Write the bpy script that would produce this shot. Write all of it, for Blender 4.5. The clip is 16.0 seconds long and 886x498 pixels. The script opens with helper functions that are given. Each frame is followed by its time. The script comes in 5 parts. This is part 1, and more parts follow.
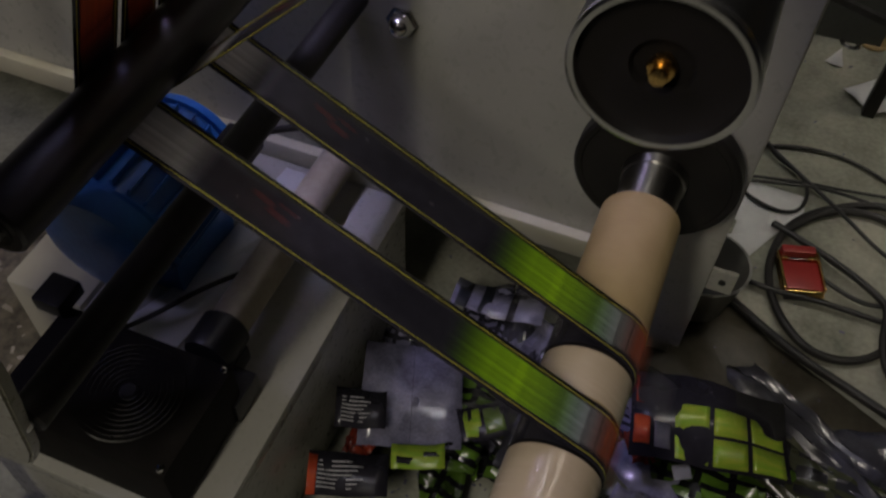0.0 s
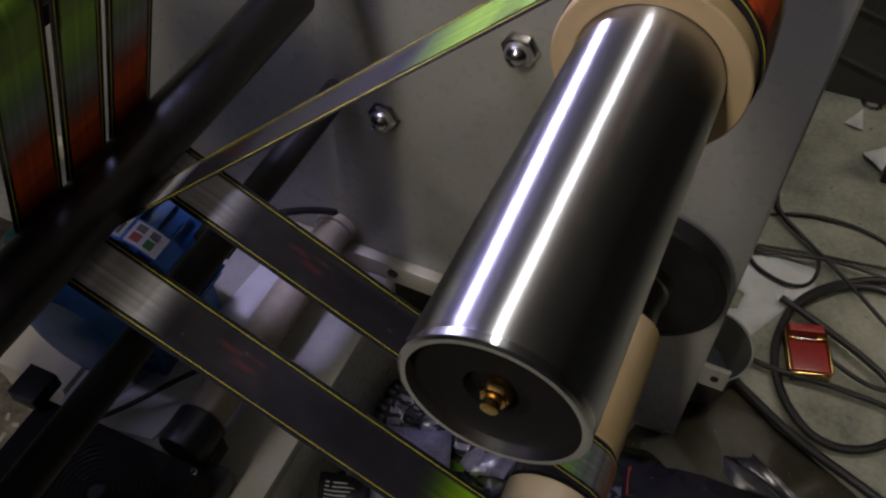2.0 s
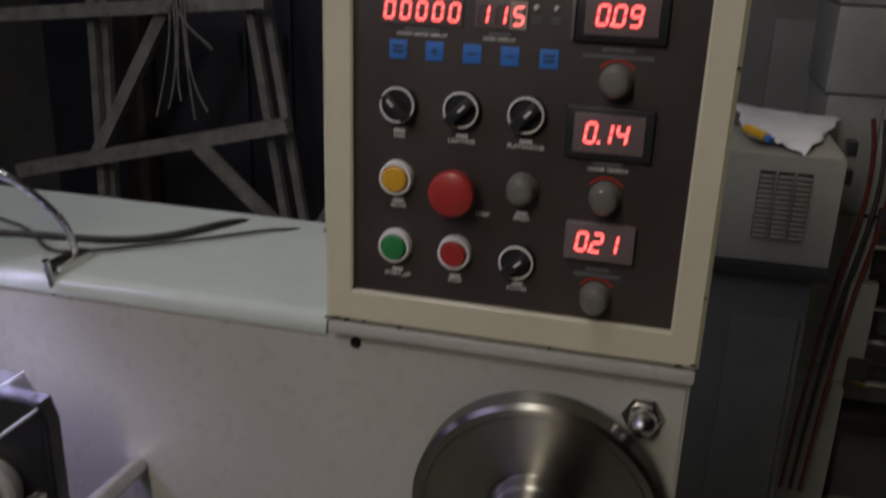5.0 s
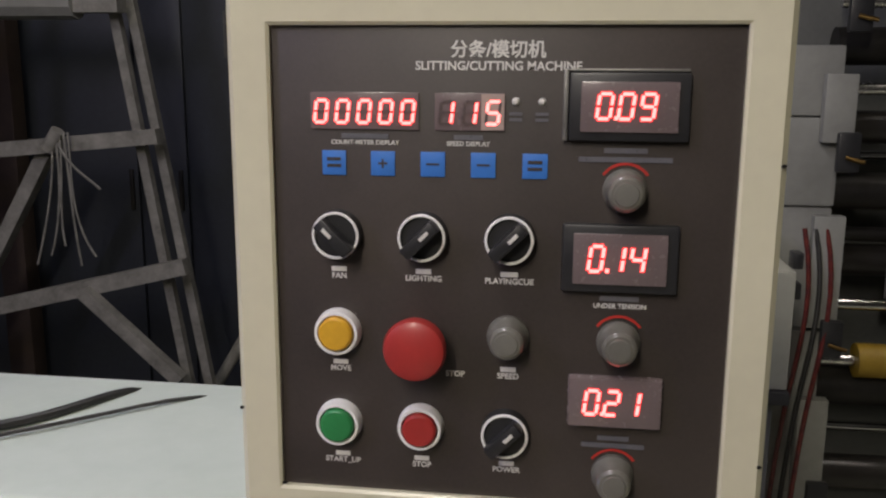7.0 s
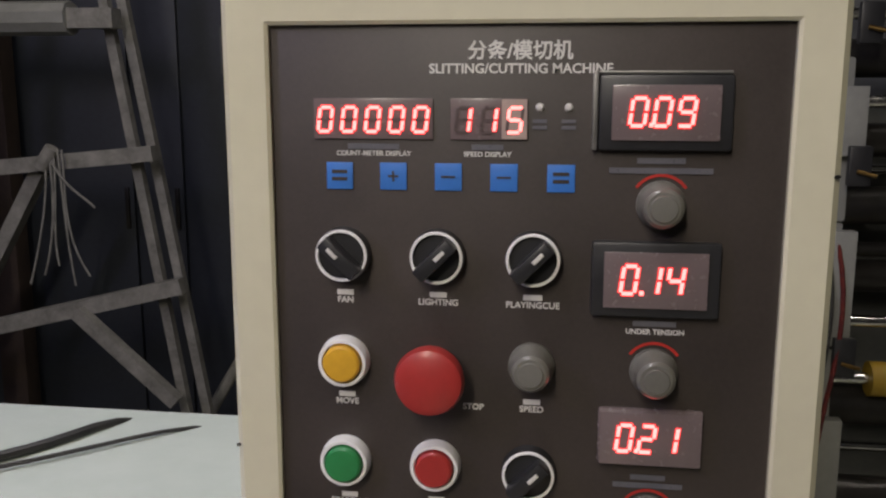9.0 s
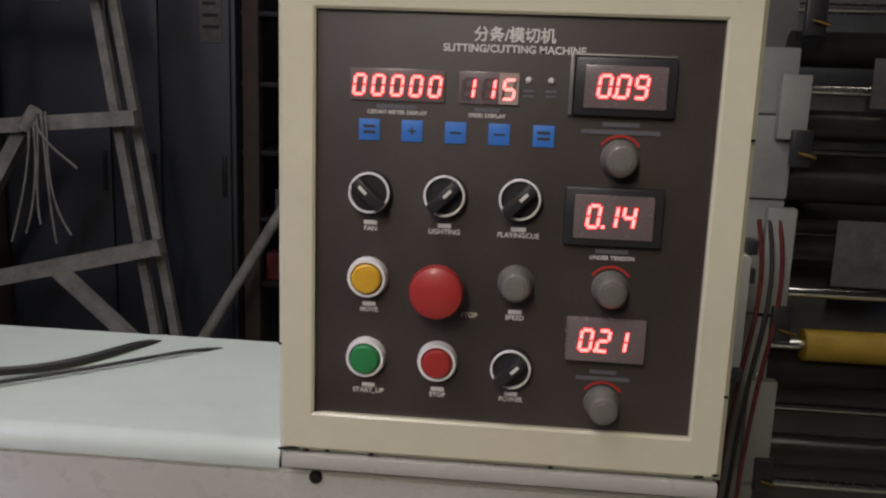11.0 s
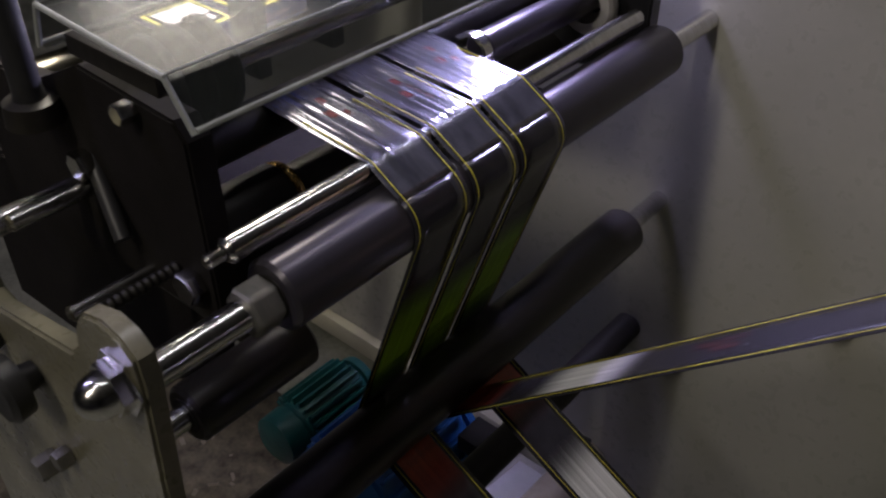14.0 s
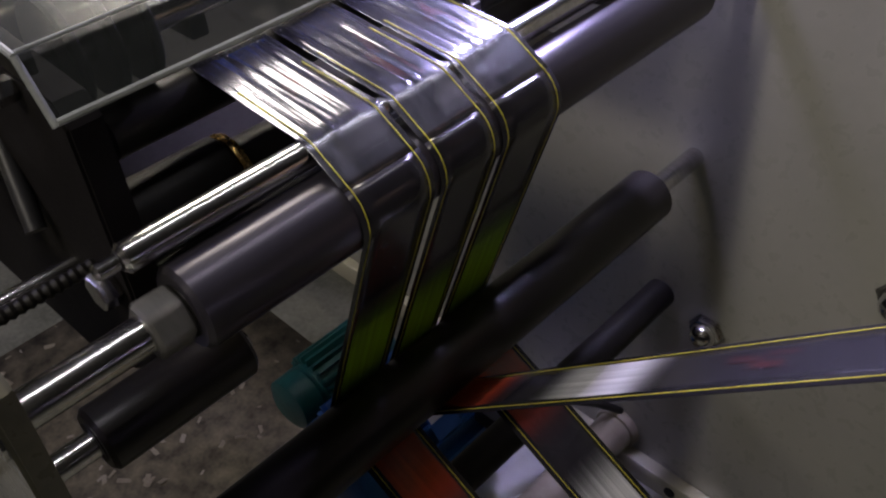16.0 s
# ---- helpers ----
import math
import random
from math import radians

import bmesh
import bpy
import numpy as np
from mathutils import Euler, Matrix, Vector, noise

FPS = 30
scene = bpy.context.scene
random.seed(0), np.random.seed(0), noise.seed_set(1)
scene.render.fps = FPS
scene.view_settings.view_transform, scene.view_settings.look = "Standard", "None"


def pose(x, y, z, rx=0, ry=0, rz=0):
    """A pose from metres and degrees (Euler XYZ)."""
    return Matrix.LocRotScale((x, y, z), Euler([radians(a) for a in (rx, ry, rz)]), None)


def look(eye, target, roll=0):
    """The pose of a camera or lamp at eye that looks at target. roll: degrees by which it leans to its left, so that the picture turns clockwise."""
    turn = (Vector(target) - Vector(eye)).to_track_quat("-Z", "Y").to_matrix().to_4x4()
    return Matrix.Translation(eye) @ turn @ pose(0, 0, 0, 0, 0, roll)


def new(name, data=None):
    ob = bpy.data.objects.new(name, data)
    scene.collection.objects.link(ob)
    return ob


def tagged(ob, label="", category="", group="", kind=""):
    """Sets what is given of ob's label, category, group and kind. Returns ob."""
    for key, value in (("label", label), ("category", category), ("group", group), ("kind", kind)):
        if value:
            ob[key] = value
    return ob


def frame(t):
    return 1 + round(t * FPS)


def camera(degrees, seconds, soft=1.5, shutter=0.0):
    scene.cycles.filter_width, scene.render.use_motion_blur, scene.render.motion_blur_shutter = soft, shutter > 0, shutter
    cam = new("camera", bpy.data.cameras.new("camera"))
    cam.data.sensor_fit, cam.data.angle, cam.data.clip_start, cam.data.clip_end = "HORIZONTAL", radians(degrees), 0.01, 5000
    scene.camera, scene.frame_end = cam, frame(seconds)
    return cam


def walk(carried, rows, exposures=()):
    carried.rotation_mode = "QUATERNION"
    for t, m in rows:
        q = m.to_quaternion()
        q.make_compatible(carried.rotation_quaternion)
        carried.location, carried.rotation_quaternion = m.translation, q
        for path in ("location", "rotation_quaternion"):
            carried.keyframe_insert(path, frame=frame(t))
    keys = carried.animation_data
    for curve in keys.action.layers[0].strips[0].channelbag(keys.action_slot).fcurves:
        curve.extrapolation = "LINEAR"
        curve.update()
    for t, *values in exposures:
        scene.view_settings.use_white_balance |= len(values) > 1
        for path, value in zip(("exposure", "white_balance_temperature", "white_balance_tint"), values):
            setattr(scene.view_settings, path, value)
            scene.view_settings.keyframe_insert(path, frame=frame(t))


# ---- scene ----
cam = camera(53.1, 16.0, 2.2, 0.3)
PATH = [
    (0, (-0.08, -0.945, 1.428), (-0.506, 0.228, -0.135), 2.5),
    (0.5, (-0.07, -0.913, 1.477), (-0.51, 0.315, -0.039), 1.3),
    (1, (-0.053, -0.845, 1.491), (-0.516, 0.337, -0.055), -0.4),
    (1.5, (-0.041, -0.809, 1.483), (-0.529, 0.345, -0.076), -0.6),
    (2, (-0.046, -0.81, 1.491), (-0.561, 0.341, -0.061), 0.3),
    (2.5, (-0.046, -0.806, 1.518), (-0.578, 0.403, 0.016), 0.5),
    (3, (-0.05, -0.805, 1.556), (-0.606, 0.491, 0.138), 1.5),
    (3.5, (-0.053, -0.788, 1.577), (-0.629, 0.57, 0.226), 2.0),
    (4, (-0.048, -0.769, 1.612), (-0.615, 0.697, 0.376), 2.1),
    (4.2, (-0.033, -0.76, 1.639), (-0.615, 0.766, 0.485), 1.5),
    (4.5, (-0.023, -0.756, 1.664), (-0.55, 0.921, 0.71), 2.9),
    (5, (-0.02, -0.726, 1.691), (-0.48, 1.1, 1.016), 2.0),
    (5.2, (-0.019, -0.706, 1.691), (-0.471, 1.159, 1.13), 1.5),
    (7.5, (-0.111, -0.524, 1.648), (-0.367, 1.424, 1.273), 0.4),
    (8, (-0.108, -0.495, 1.649), (-0.381, 1.456, 1.295), 0.1),
    (8.2, (-0.107, -0.482, 1.647), (-0.379, 1.468, 1.295), -0.3),
    (10.3, (-0.14, -0.596, 1.644), (-0.338, 1.361, 1.283), 2.5),
    (10.5, (-0.132, -0.612, 1.643), (-0.292, 1.347, 1.268), 2.2),
    (11, (-0.132, -0.65, 1.643), (-0.305, 1.301, 1.242), 2.0),
    (11.5, (-0.121, -0.721, 1.623), (-0.39, 1.208, 1.169), 1.6),
    (11.8, (-0.108, -0.821, 1.613), (-0.54, 1.066, 1.142), 1.3),
    (12, (-0.1, -0.877, 1.627), (-0.681, 0.924, 0.986), 0.7),
    (12.2, (-0.105, -0.927, 1.631), (-0.787, 0.78, 0.841), -0.3),
    (12.5, (-0.102, -0.983, 1.587), (-0.96, 0.587, 0.694), -1.6),
    (13, (-0.123, -1.032, 1.567), (-1.101, 0.39, 0.557), -2.0),
    (13.5, (-0.152, -0.993, 1.539), (-1.158, 0.336, 0.434), -0.5),
    (14, (-0.162, -0.895, 1.51), (-1.193, 0.329, 0.31), 0.5),
    (14.5, (-0.179, -0.809, 1.482), (-1.246, 0.3, 0.205), -1.4),
    (15, (-0.179, -0.772, 1.477), (-1.239, 0.286, 0.152), -3.2),
    (15.5, (-0.18, -0.766, 1.476), (-1.241, 0.279, 0.141), -3.7),
    (16, (-0.183, -0.764, 1.48), (-1.256, 0.278, 0.153), -3.0),
]
EXPOSURES = [(0, -0.05), (0.5, -0.1), (1.5, 0.25), (2, 0.15), (2.5, -0.3), (3.5, -0.45), (4.0, -0.65), (4.6, -0.6), (5.2, 0.1), (7.3, 0.9), (8.2, 0.95), (10.5, 0.62), (11.2, 0.7), (11.6, 0.68), (12, 0.15), (12.5, -0.65), (13, -0.8), (13.6, -0.55), (14.5, -0.2), (15, -0.1), (16, -0.15)]
walk(cam, [(t, look(eye, target, roll)) for t, eye, target, roll in PATH], EXPOSURES)

# ---- world, lights ----
world = bpy.data.worlds.new("world")
scene.world = world
world.use_nodes = True
world.node_tree.nodes["Background"].inputs[0].default_value = (0.55, 0.62, 0.55, 1)
world.node_tree.nodes["Background"].inputs[1].default_value = 0.04


def area(name, m, sx, sy, watts, colour, spread=180):
    d = bpy.data.lights.new(name, "AREA")
    d.shape, d.size, d.size_y, d.energy, d.color = "RECTANGLE", sx, sy, watts, colour
    d.spread = radians(spread)
    ob = new(name, d)
    ob.matrix_world = m
    return ob


WARM, COOL = (1.0, 0.91, 0.79), (0.62, 0.57, 1.0)
area("ceiling_tube_light", look((-0.62, -2.3, 3.05), (-0.2, -0.2, 1.2)), 0.12, 1.3, 25, WARM)
area("ceiling_tube_light", pose(-0.62, -0.1, 3.05), 0.04, 2.6, 13, (0.98, 0.95, 1.0))
# Unseen cool fill, added to strengthen the violet tint
area("ceiling_tube_light", look((-2.2, -1.5, 3.05), (-0.4, -0.2, 1.0)), 0.06, 1.3, 13, COOL)
# Unseen narrow fill, added to brighten the floor on the right
area("ceiling_tube_light", look((0.80, 0.95, 3.05), (0.50, 0.72, 0.0)), 0.12, 1.3, 1.6, WARM, 54)
# Unseen weak fill, added for the rack behind the table
area("ceiling_tube_light", look((-1.5, 1.1, 3.05), (-1.6, 2.1, 1.2)), 0.12, 1.3, 1.0, WARM, 100)
area("work_light", look((-0.93, -0.37, 1.52), (-0.86, -0.42, 1.19)), 0.20, 0.12, 3.4, WARM, 110)
area("lamp_glow", look((-0.745, -0.035, 1.430), (-0.62, -0.40, 1.15)), 0.08, 0.04, 7.5, COOL, 130)

# ---- materials ----


def mat(name, c1, c2=None, scale=20.0, rough=0.5, metal=0.0, bump=0.0, bscale=None, rvar=0.1, stretch=(1, 1, 1), spec=0.5, coat=0.0, emit=None, power=0.0, trans=0.0, alpha=1.0, per_piece=0.0):
    """A surface with colour, gloss and relief varied at two scales."""
    m = bpy.data.materials.new(name)
    m.use_nodes = True
    nt = m.node_tree
    b = nt.nodes["Principled BSDF"]
    c2 = c2 or tuple(v * 0.8 for v in c1)
    tc = nt.nodes.new("ShaderNodeTexCoord")
    mp = nt.nodes.new("ShaderNodeMapping")
    mp.inputs["Scale"].default_value = stretch
    nt.links.new(tc.outputs["Object"], mp.inputs[0])
    big, fine = nt.nodes.new("ShaderNodeTexNoise"), nt.nodes.new("ShaderNodeTexNoise")
    big.inputs["Scale"].default_value, big.inputs["Detail"].default_value = scale, 6
    fine.inputs["Scale"].default_value, fine.inputs["Detail"].default_value = (bscale or scale * 9), 4
    for n in (big, fine):
        nt.links.new(mp.outputs[0], n.inputs["Vector"])
    add = nt.nodes.new("ShaderNodeMath")
    add.operation, add.inputs[1].default_value = "MULTIPLY_ADD", 0.35
    nt.links.new(fine.outputs[0], add.inputs[0])
    nt.links.new(big.outputs[0], add.inputs[2])
    ramp = nt.nodes.new("ShaderNodeValToRGB")
    ramp.color_ramp.elements[0].position, ramp.color_ramp.elements[1].position = 0.45, 0.9
    ramp.color_ramp.elements[0].color, ramp.color_ramp.elements[1].color = (*c1, 1), (*c2, 1)
    nt.links.new(add.outputs[0], ramp.inputs[0])
    out = ramp.outputs[0]
    if per_piece:
        info, hsv, mr = nt.nodes.new("ShaderNodeObjectInfo"), nt.nodes.new("ShaderNodeHueSaturation"), nt.nodes.new("ShaderNodeMapRange")
        mr.inputs[3].default_value, mr.inputs[4].default_value = 1 - per_piece, 1 + per_piece
        nt.links.new(info.outputs["Random"], mr.inputs[0])
        nt.links.new(mr.outputs[0], hsv.inputs["Value"])
        nt.links.new(out, hsv.inputs["Color"])
        out = hsv.outputs[0]
    nt.links.new(out, b.inputs["Base Color"])
    r = nt.nodes.new("ShaderNodeMapRange")
    r.inputs[3].default_value, r.inputs[4].default_value = max(0.02, rough - rvar), min(1, rough + rvar)
    nt.links.new(fine.outputs[0], r.inputs[0])
    nt.links.new(r.outputs[0], b.inputs["Roughness"])
    b.inputs["Metallic"].default_value = metal
    b.inputs["Specular IOR Level"].default_value = spec
    b.inputs["Coat Weight"].default_value = coat
    b.inputs["Coat Roughness"].default_value = 0.16
    b.inputs["Transmission Weight"].default_value = trans
    b.inputs["Alpha"].default_value = alpha
    if bump:
        bn = nt.nodes.new("ShaderNodeBump")
        bn.inputs["Strength"].default_value, bn.inputs["Distance"].default_value = bump, 0.002
        nt.links.new(add.outputs[0], bn.inputs["Height"])
        nt.links.new(bn.outputs[0], b.inputs["Normal"])
    if emit:
        b.inputs["Emission Color"].default_value, b.inputs["Emission Strength"].default_value = (*emit, 1), power
    return m


def turned(m, amount):
    """Fine turning marks that run round the axis of the part, along y."""
    nt = m.node_tree
    b, tg = nt.nodes["Principled BSDF"], nt.nodes.new("ShaderNodeTangent")
    tg.direction_type, tg.axis = "RADIAL", "Y"
    b.inputs["Anisotropic"].default_value, b.inputs["Anisotropic Rotation"].default_value = amount, 0.25
    nt.links.new(tg.outputs[0], b.inputs["Tangent"])
    return m


CREAM = mat("cream_enamel", (0.66, 0.63, 0.46), (0.58, 0.55, 0.40), 6, 0.24, bump=0.03, bscale=90, rvar=0.06, coat=0.3)
GREYPLATE = mat("pale_grey_enamel", (0.49, 0.48, 0.42), (0.41, 0.405, 0.35), 3.5, 0.30, bump=0.05, bscale=70, rvar=0.13, coat=0.12)
TABLE = mat("pale_green_enamel", (0.55, 0.60, 0.54), (0.47, 0.52, 0.46), 5, 0.16, rvar=0.06, coat=0.3)
PANELBLACK = mat("panel_black_film", (0.034, 0.027, 0.023), (0.062, 0.050, 0.042), 9, 0.46, bump=0.05, bscale=500)
CHROME = mat("chrome", (0.75, 0.74, 0.72), (0.55, 0.54, 0.52), 30, 0.19, 1.0, rvar=0.05, stretch=(1, 8, 1))
STEEL = mat("brushed_steel", (0.72, 0.71, 0.69), (0.58, 0.57, 0.55), 14, 0.26, 1.0, bump=0.02, bscale=240, rvar=0.05, stretch=(1, 0.12, 1))
SHAFTSTEEL = turned(mat("turned_bright_steel", (0.66, 0.66, 0.66), (0.54, 0.54, 0.55), 14, 0.30, 1.0, rvar=0.04, stretch=(1, 0.12, 1)), 0.93)
TURNED = turned(mat("turned_steel", (0.36, 0.35, 0.31), (0.26, 0.25, 0.22), 40, 0.36, 1.0, bump=0.02, bscale=300), 0.85)
DARKSTEEL = mat("oily_dark_steel", (0.022, 0.020, 0.017), (0.010, 0.009, 0.008), 18, 0.46, 0.1, bump=0.08, bscale=160, spec=0.3)
RUBBER = mat("dark_anodised_roller", (0.075, 0.068, 0.085), (0.05, 0.046, 0.055), 12, 0.30, 0.55, bump=0.02, bscale=260, rvar=0.06, stretch=(1, 0.2, 1))
BLACKRUB = mat("black_rubber_roller", (0.014, 0.012, 0.010), (0.024, 0.021, 0.018), 16, 0.34, 0.0, bump=0.05, bscale=260)
BLACKPL = mat("black_plastic", (0.016, 0.016, 0.017), (0.026, 0.026, 0.027), 30, 0.4, bump=0.05)
MATTBLACK = mat("matt_black_steel", (0.008, 0.007, 0.006), (0.014, 0.012, 0.011), 30, 0.75, bump=0.05, spec=0.15)
NUTGREY = mat("dull_zinc_steel", (0.30, 0.29, 0.27), (0.18, 0.175, 0.16), 40, 0.5, 0.8, bump=0.05)
# Cream enamel with the bracket's shade put into its base colour
CREAMSHADE = mat("shaded_cream_enamel", (0.25, 0.235, 0.16), (0.14, 0.13, 0.088), 9, 0.30, bump=0.05, bscale=90, rvar=0.12, coat=0.2)
TUBEPALE = mat("worn_pale_tube", (0.46, 0.41, 0.31), (0.30, 0.26, 0.19), 9, 0.4, bump=0.05)
CABLE = mat("black_cable_sheath", (0.014, 0.014, 0.014), (0.03, 0.028, 0.025), 40, 0.5, bump=0.05)
CARD = mat("kraft_card_tube", (0.47, 0.345, 0.165), (0.37, 0.26, 0.115), 30, 0.72, bump=0.08, bscale=220, stretch=(1, 0.4, 1))
CARDEND = mat("cut_card_edge", (0.58, 0.43, 0.24), (0.45, 0.32, 0.17), 120, 0.8, bump=0.1)
PINKCORE = mat("pale_taped_core", (0.60, 0.49, 0.34), (0.52, 0.41, 0.27), 14, 0.25, bump=0.03, coat=0.4)
TURNEDBRASS = mat("tarnished_brass", (0.22, 0.14, 0.05), (0.12, 0.08, 0.03), 60, 0.45, 1.0)
BRASS = mat("brass", (0.75, 0.50, 0.18), (0.55, 0.34, 0.1), 60, 0.25, 1.0)
WHITEPL = mat("white_plastic", (0.62, 0.60, 0.55), (0.50, 0.48, 0.43), 20, 0.45, bump=0.03)
IVORY = mat("ivory_lamp_plastic", (0.62, 0.56, 0.42), (0.52, 0.46, 0.34), 14, 0.2, coat=0.4)
PAPER = mat("white_paper", (0.82, 0.82, 0.81), (0.72, 0.72, 0.71), 18, 0.85, bump=0.15, bscale=60)
CONCRETE = mat("oily_concrete", (0.46, 0.455, 0.36), (0.17, 0.18, 0.14), 7, 0.62, bump=0.6, bscale=90, rvar=0.25)
DUSTBED = mat("dusty_littered_floor", (0.055, 0.048, 0.034), (0.26, 0.225, 0.15), 26, 0.75, bump=0.8, bscale=120)
DARKBROWN = mat("dark_brown_sheet", (0.085, 0.075, 0.052), (0.045, 0.040, 0.028), 9, 0.5, bump=0.2, bscale=60, rvar=0.2)
WALL = mat("dim_painted_wall", (0.11, 0.11, 0.10), (0.075, 0.075, 0.068), 3, 0.85, bump=0.1)
CEIL = mat("dim_ceiling", (0.30, 0.30, 0.28), (0.24, 0.24, 0.22), 3, 0.9)
NAVY = mat("navy_painted_steel", (0.018, 0.022, 0.029), (0.012, 0.014, 0.019), 5, 0.55, bump=0.05)
RACKGREY = mat("dusty_grey_tube", (0.085, 0.083, 0.077), (0.045, 0.043, 0.038), 22, 0.75, bump=0.3, bscale=90)
DUSTTUBE = mat("dust_covered_tube", (0.24, 0.23, 0.205), (0.12, 0.115, 0.10), 18, 0.8, bump=0.3, bscale=90)
PRESSGREY = mat("pale_grey_machine_paint", (0.30, 0.30, 0.27), (0.22, 0.22, 0.20), 6, 0.45, bump=0.05)
SATIN = turned(mat("satin_warm_steel", (0.27, 0.255, 0.20), (0.20, 0.19, 0.15), 20, 0.36, 1.0, rvar=0.05), 0.8)
RUSTWOOD = mat("brown_wood_post", (0.04, 0.024, 0.015), (0.025, 0.015, 0.010), 20, 0.8, bump=0.2)
GREYBOX = mat("grey_cabinet_paint", (0.30, 0.30, 0.25), (0.25, 0.25, 0.21), 8, 0.5, bump=0.05)
MACHGREY = mat("grey_machine_paint", (0.13, 0.132, 0.122), (0.095, 0.098, 0.09), 8, 0.5, bump=0.05)
BLUEM = mat("blue_motor_enamel", (0.03, 0.16, 0.42), (0.02, 0.10, 0.28), 18, 0.35, bump=0.08)
TEALM = mat("teal_motor_enamel", (0.012, 0.09, 0.085), (0.008, 0.055, 0.053), 18, 0.4, bump=0.08)
BLUESHEET = mat("blue_plastic_cover", (0.01, 0.10, 0.62), (0.01, 0.07, 0.45), 10, 0.35, bump=0.1)
ACRYLIC = mat("scuffed_clear_acrylic", (0.022, 0.025, 0.025), (0.060, 0.066, 0.064), 14, 0.27, alpha=0.36, bump=0.7, bscale=110, rvar=0.12, stretch=(3, 0.3, 3), spec=0.15)
ACRYLEDGE = mat("ground_acrylic_edge", (0.46, 0.48, 0.44), (0.30, 0.31, 0.28), 60, 0.4, alpha=0.75)
RING = mat("satin_aluminium_ring", (0.90, 0.89, 0.86), (0.80, 0.79, 0.76), 40, 0.34, 0.05)
YELLOW = mat("yellow_ink", (0.80, 0.72, 0.06), (0.60, 0.52, 0.05), 60, 0.4)
YELLOWLINE = mat("bright_yellow_line_print", (0.72, 0.66, 0.08), (0.62, 0.55, 0.06), 60, 0.4)
WEBWHITE = mat("bright_white_print", (0.78, 0.77, 0.75), (0.70, 0.69, 0.68), 30, 0.4)
FILM = mat("black_printed_film", (0.016, 0.015, 0.019), (0.030, 0.028, 0.036), 14, 0.24, bump=0.06, bscale=60, rvar=0.08, coat=0.25, spec=0.35)
FOIL = mat("creased_foil_film", (0.07, 0.07, 0.085), (0.22, 0.22, 0.26), 16, 0.23, 0.75, bump=0.05, bscale=70, rvar=0.06, stretch=(1, 2.6, 1), coat=0.6)
GREEN = mat("lime_green_print", (0.22, 0.42, 0.035), (0.40, 0.48, 0.05), 45, 0.25, bump=0.05, stretch=(0.6, 3, 0.6), coat=0.3)
DKGREEN = mat("dark_green_print", (0.06, 0.12, 0.025), (0.14, 0.20, 0.03), 60, 0.25, stretch=(0.6, 3, 0.6), coat=0.3)
ORANGE = mat("orange_red_print", (0.62, 0.105, 0.03), (0.50, 0.06, 0.03), 40, 0.25, bump=0.05, stretch=(0.6, 2, 0.6), coat=0.3)
DKRED = mat("dark_red_print", (0.16, 0.03, 0.022), (0.07, 0.016, 0.02), 50, 0.25, coat=0.3)
WHITEINK = mat("white_print", (0.52, 0.51, 0.50), (0.44, 0.43, 0.43), 30, 0.3, stretch=(0.5, 2, 0.5), coat=0.3)
GREYINK = mat("grey_print", (0.16, 0.155, 0.165), (0.10, 0.10, 0.11), 30, 0.3, coat=0.3)
REDLED = mat("red_led", (0.5, 0.02, 0.02), None, 40, 0.4, emit=(1.0, 0.13, 0.12), power=3.2)
REDGLOW = mat("red_led_surround", (0.35, 0.03, 0.03), None, 40, 0.4, emit=(1.0, 0.015, 0.02), power=0.55)
LEDBACK = mat("smoked_display_window", (0.18, 0.14, 0.137), (0.15, 0.115, 0.112), 30, 0.25, coat=0.3)
LEDGLARE = mat("painted_display_glare", (0.48, 0.37, 0.32), (0.38, 0.29, 0.25), 30, 0.3, coat=0.3)
LEDGHOST = mat("unlit_segment", (0.12, 0.09, 0.085), None, 30, 0.3)
BTNYEL = mat("yellow_button", (0.72, 0.40, 0.03), None, 30, 0.4, coat=0.2)
DULLYEL = mat("dull_yellow_wrap", (0.34, 0.22, 0.02), (0.24, 0.15, 0.015), 14, 0.5)
BTNGRN = mat("green_button", (0.03, 0.24, 0.07), None, 30, 0.4, coat=0.2)
BTNRED = mat("red_button", (0.42, 0.035, 0.03), None, 30, 0.4, coat=0.2)
KEYBLUE = mat("blue_key_print", (0.05, 0.20, 0.60), None, 30, 0.4)
KNOBGREY = mat("grey_knob_plastic", (0.17, 0.165, 0.14), (0.13, 0.125, 0.105), 50, 0.32, coat=0.2)
WHITEPRINT = mat("white_lettering", (0.72, 0.70, 0.64), None, 30, 0.5)
REDPRINT = mat("red_arc_print", (0.50, 0.03, 0.02), None, 30, 0.5)
CLEARTUB = mat("cloudy_plastic_tub", (0.36, 0.36, 0.33), (0.25, 0.25, 0.22), 18, 0.35, trans=0.3, bump=0.1)
SCRAP = mat("scrap_film_pieces", (0.03, 0.03, 0.035), (0.07, 0.07, 0.09), 30, 0.22, bump=0.3, coat=0.5)
SCRAPO = mat("scrap_orange_film", (0.30, 0.04, 0.015), (0.04, 0.012, 0.012), 30, 0.25, bump=0.3, coat=0.5)
SCRAPV = mat("scrap_clear_film", (0.10, 0.10, 0.14), (0.30, 0.29, 0.40), 24, 0.15, bump=0.4, coat=0.6)



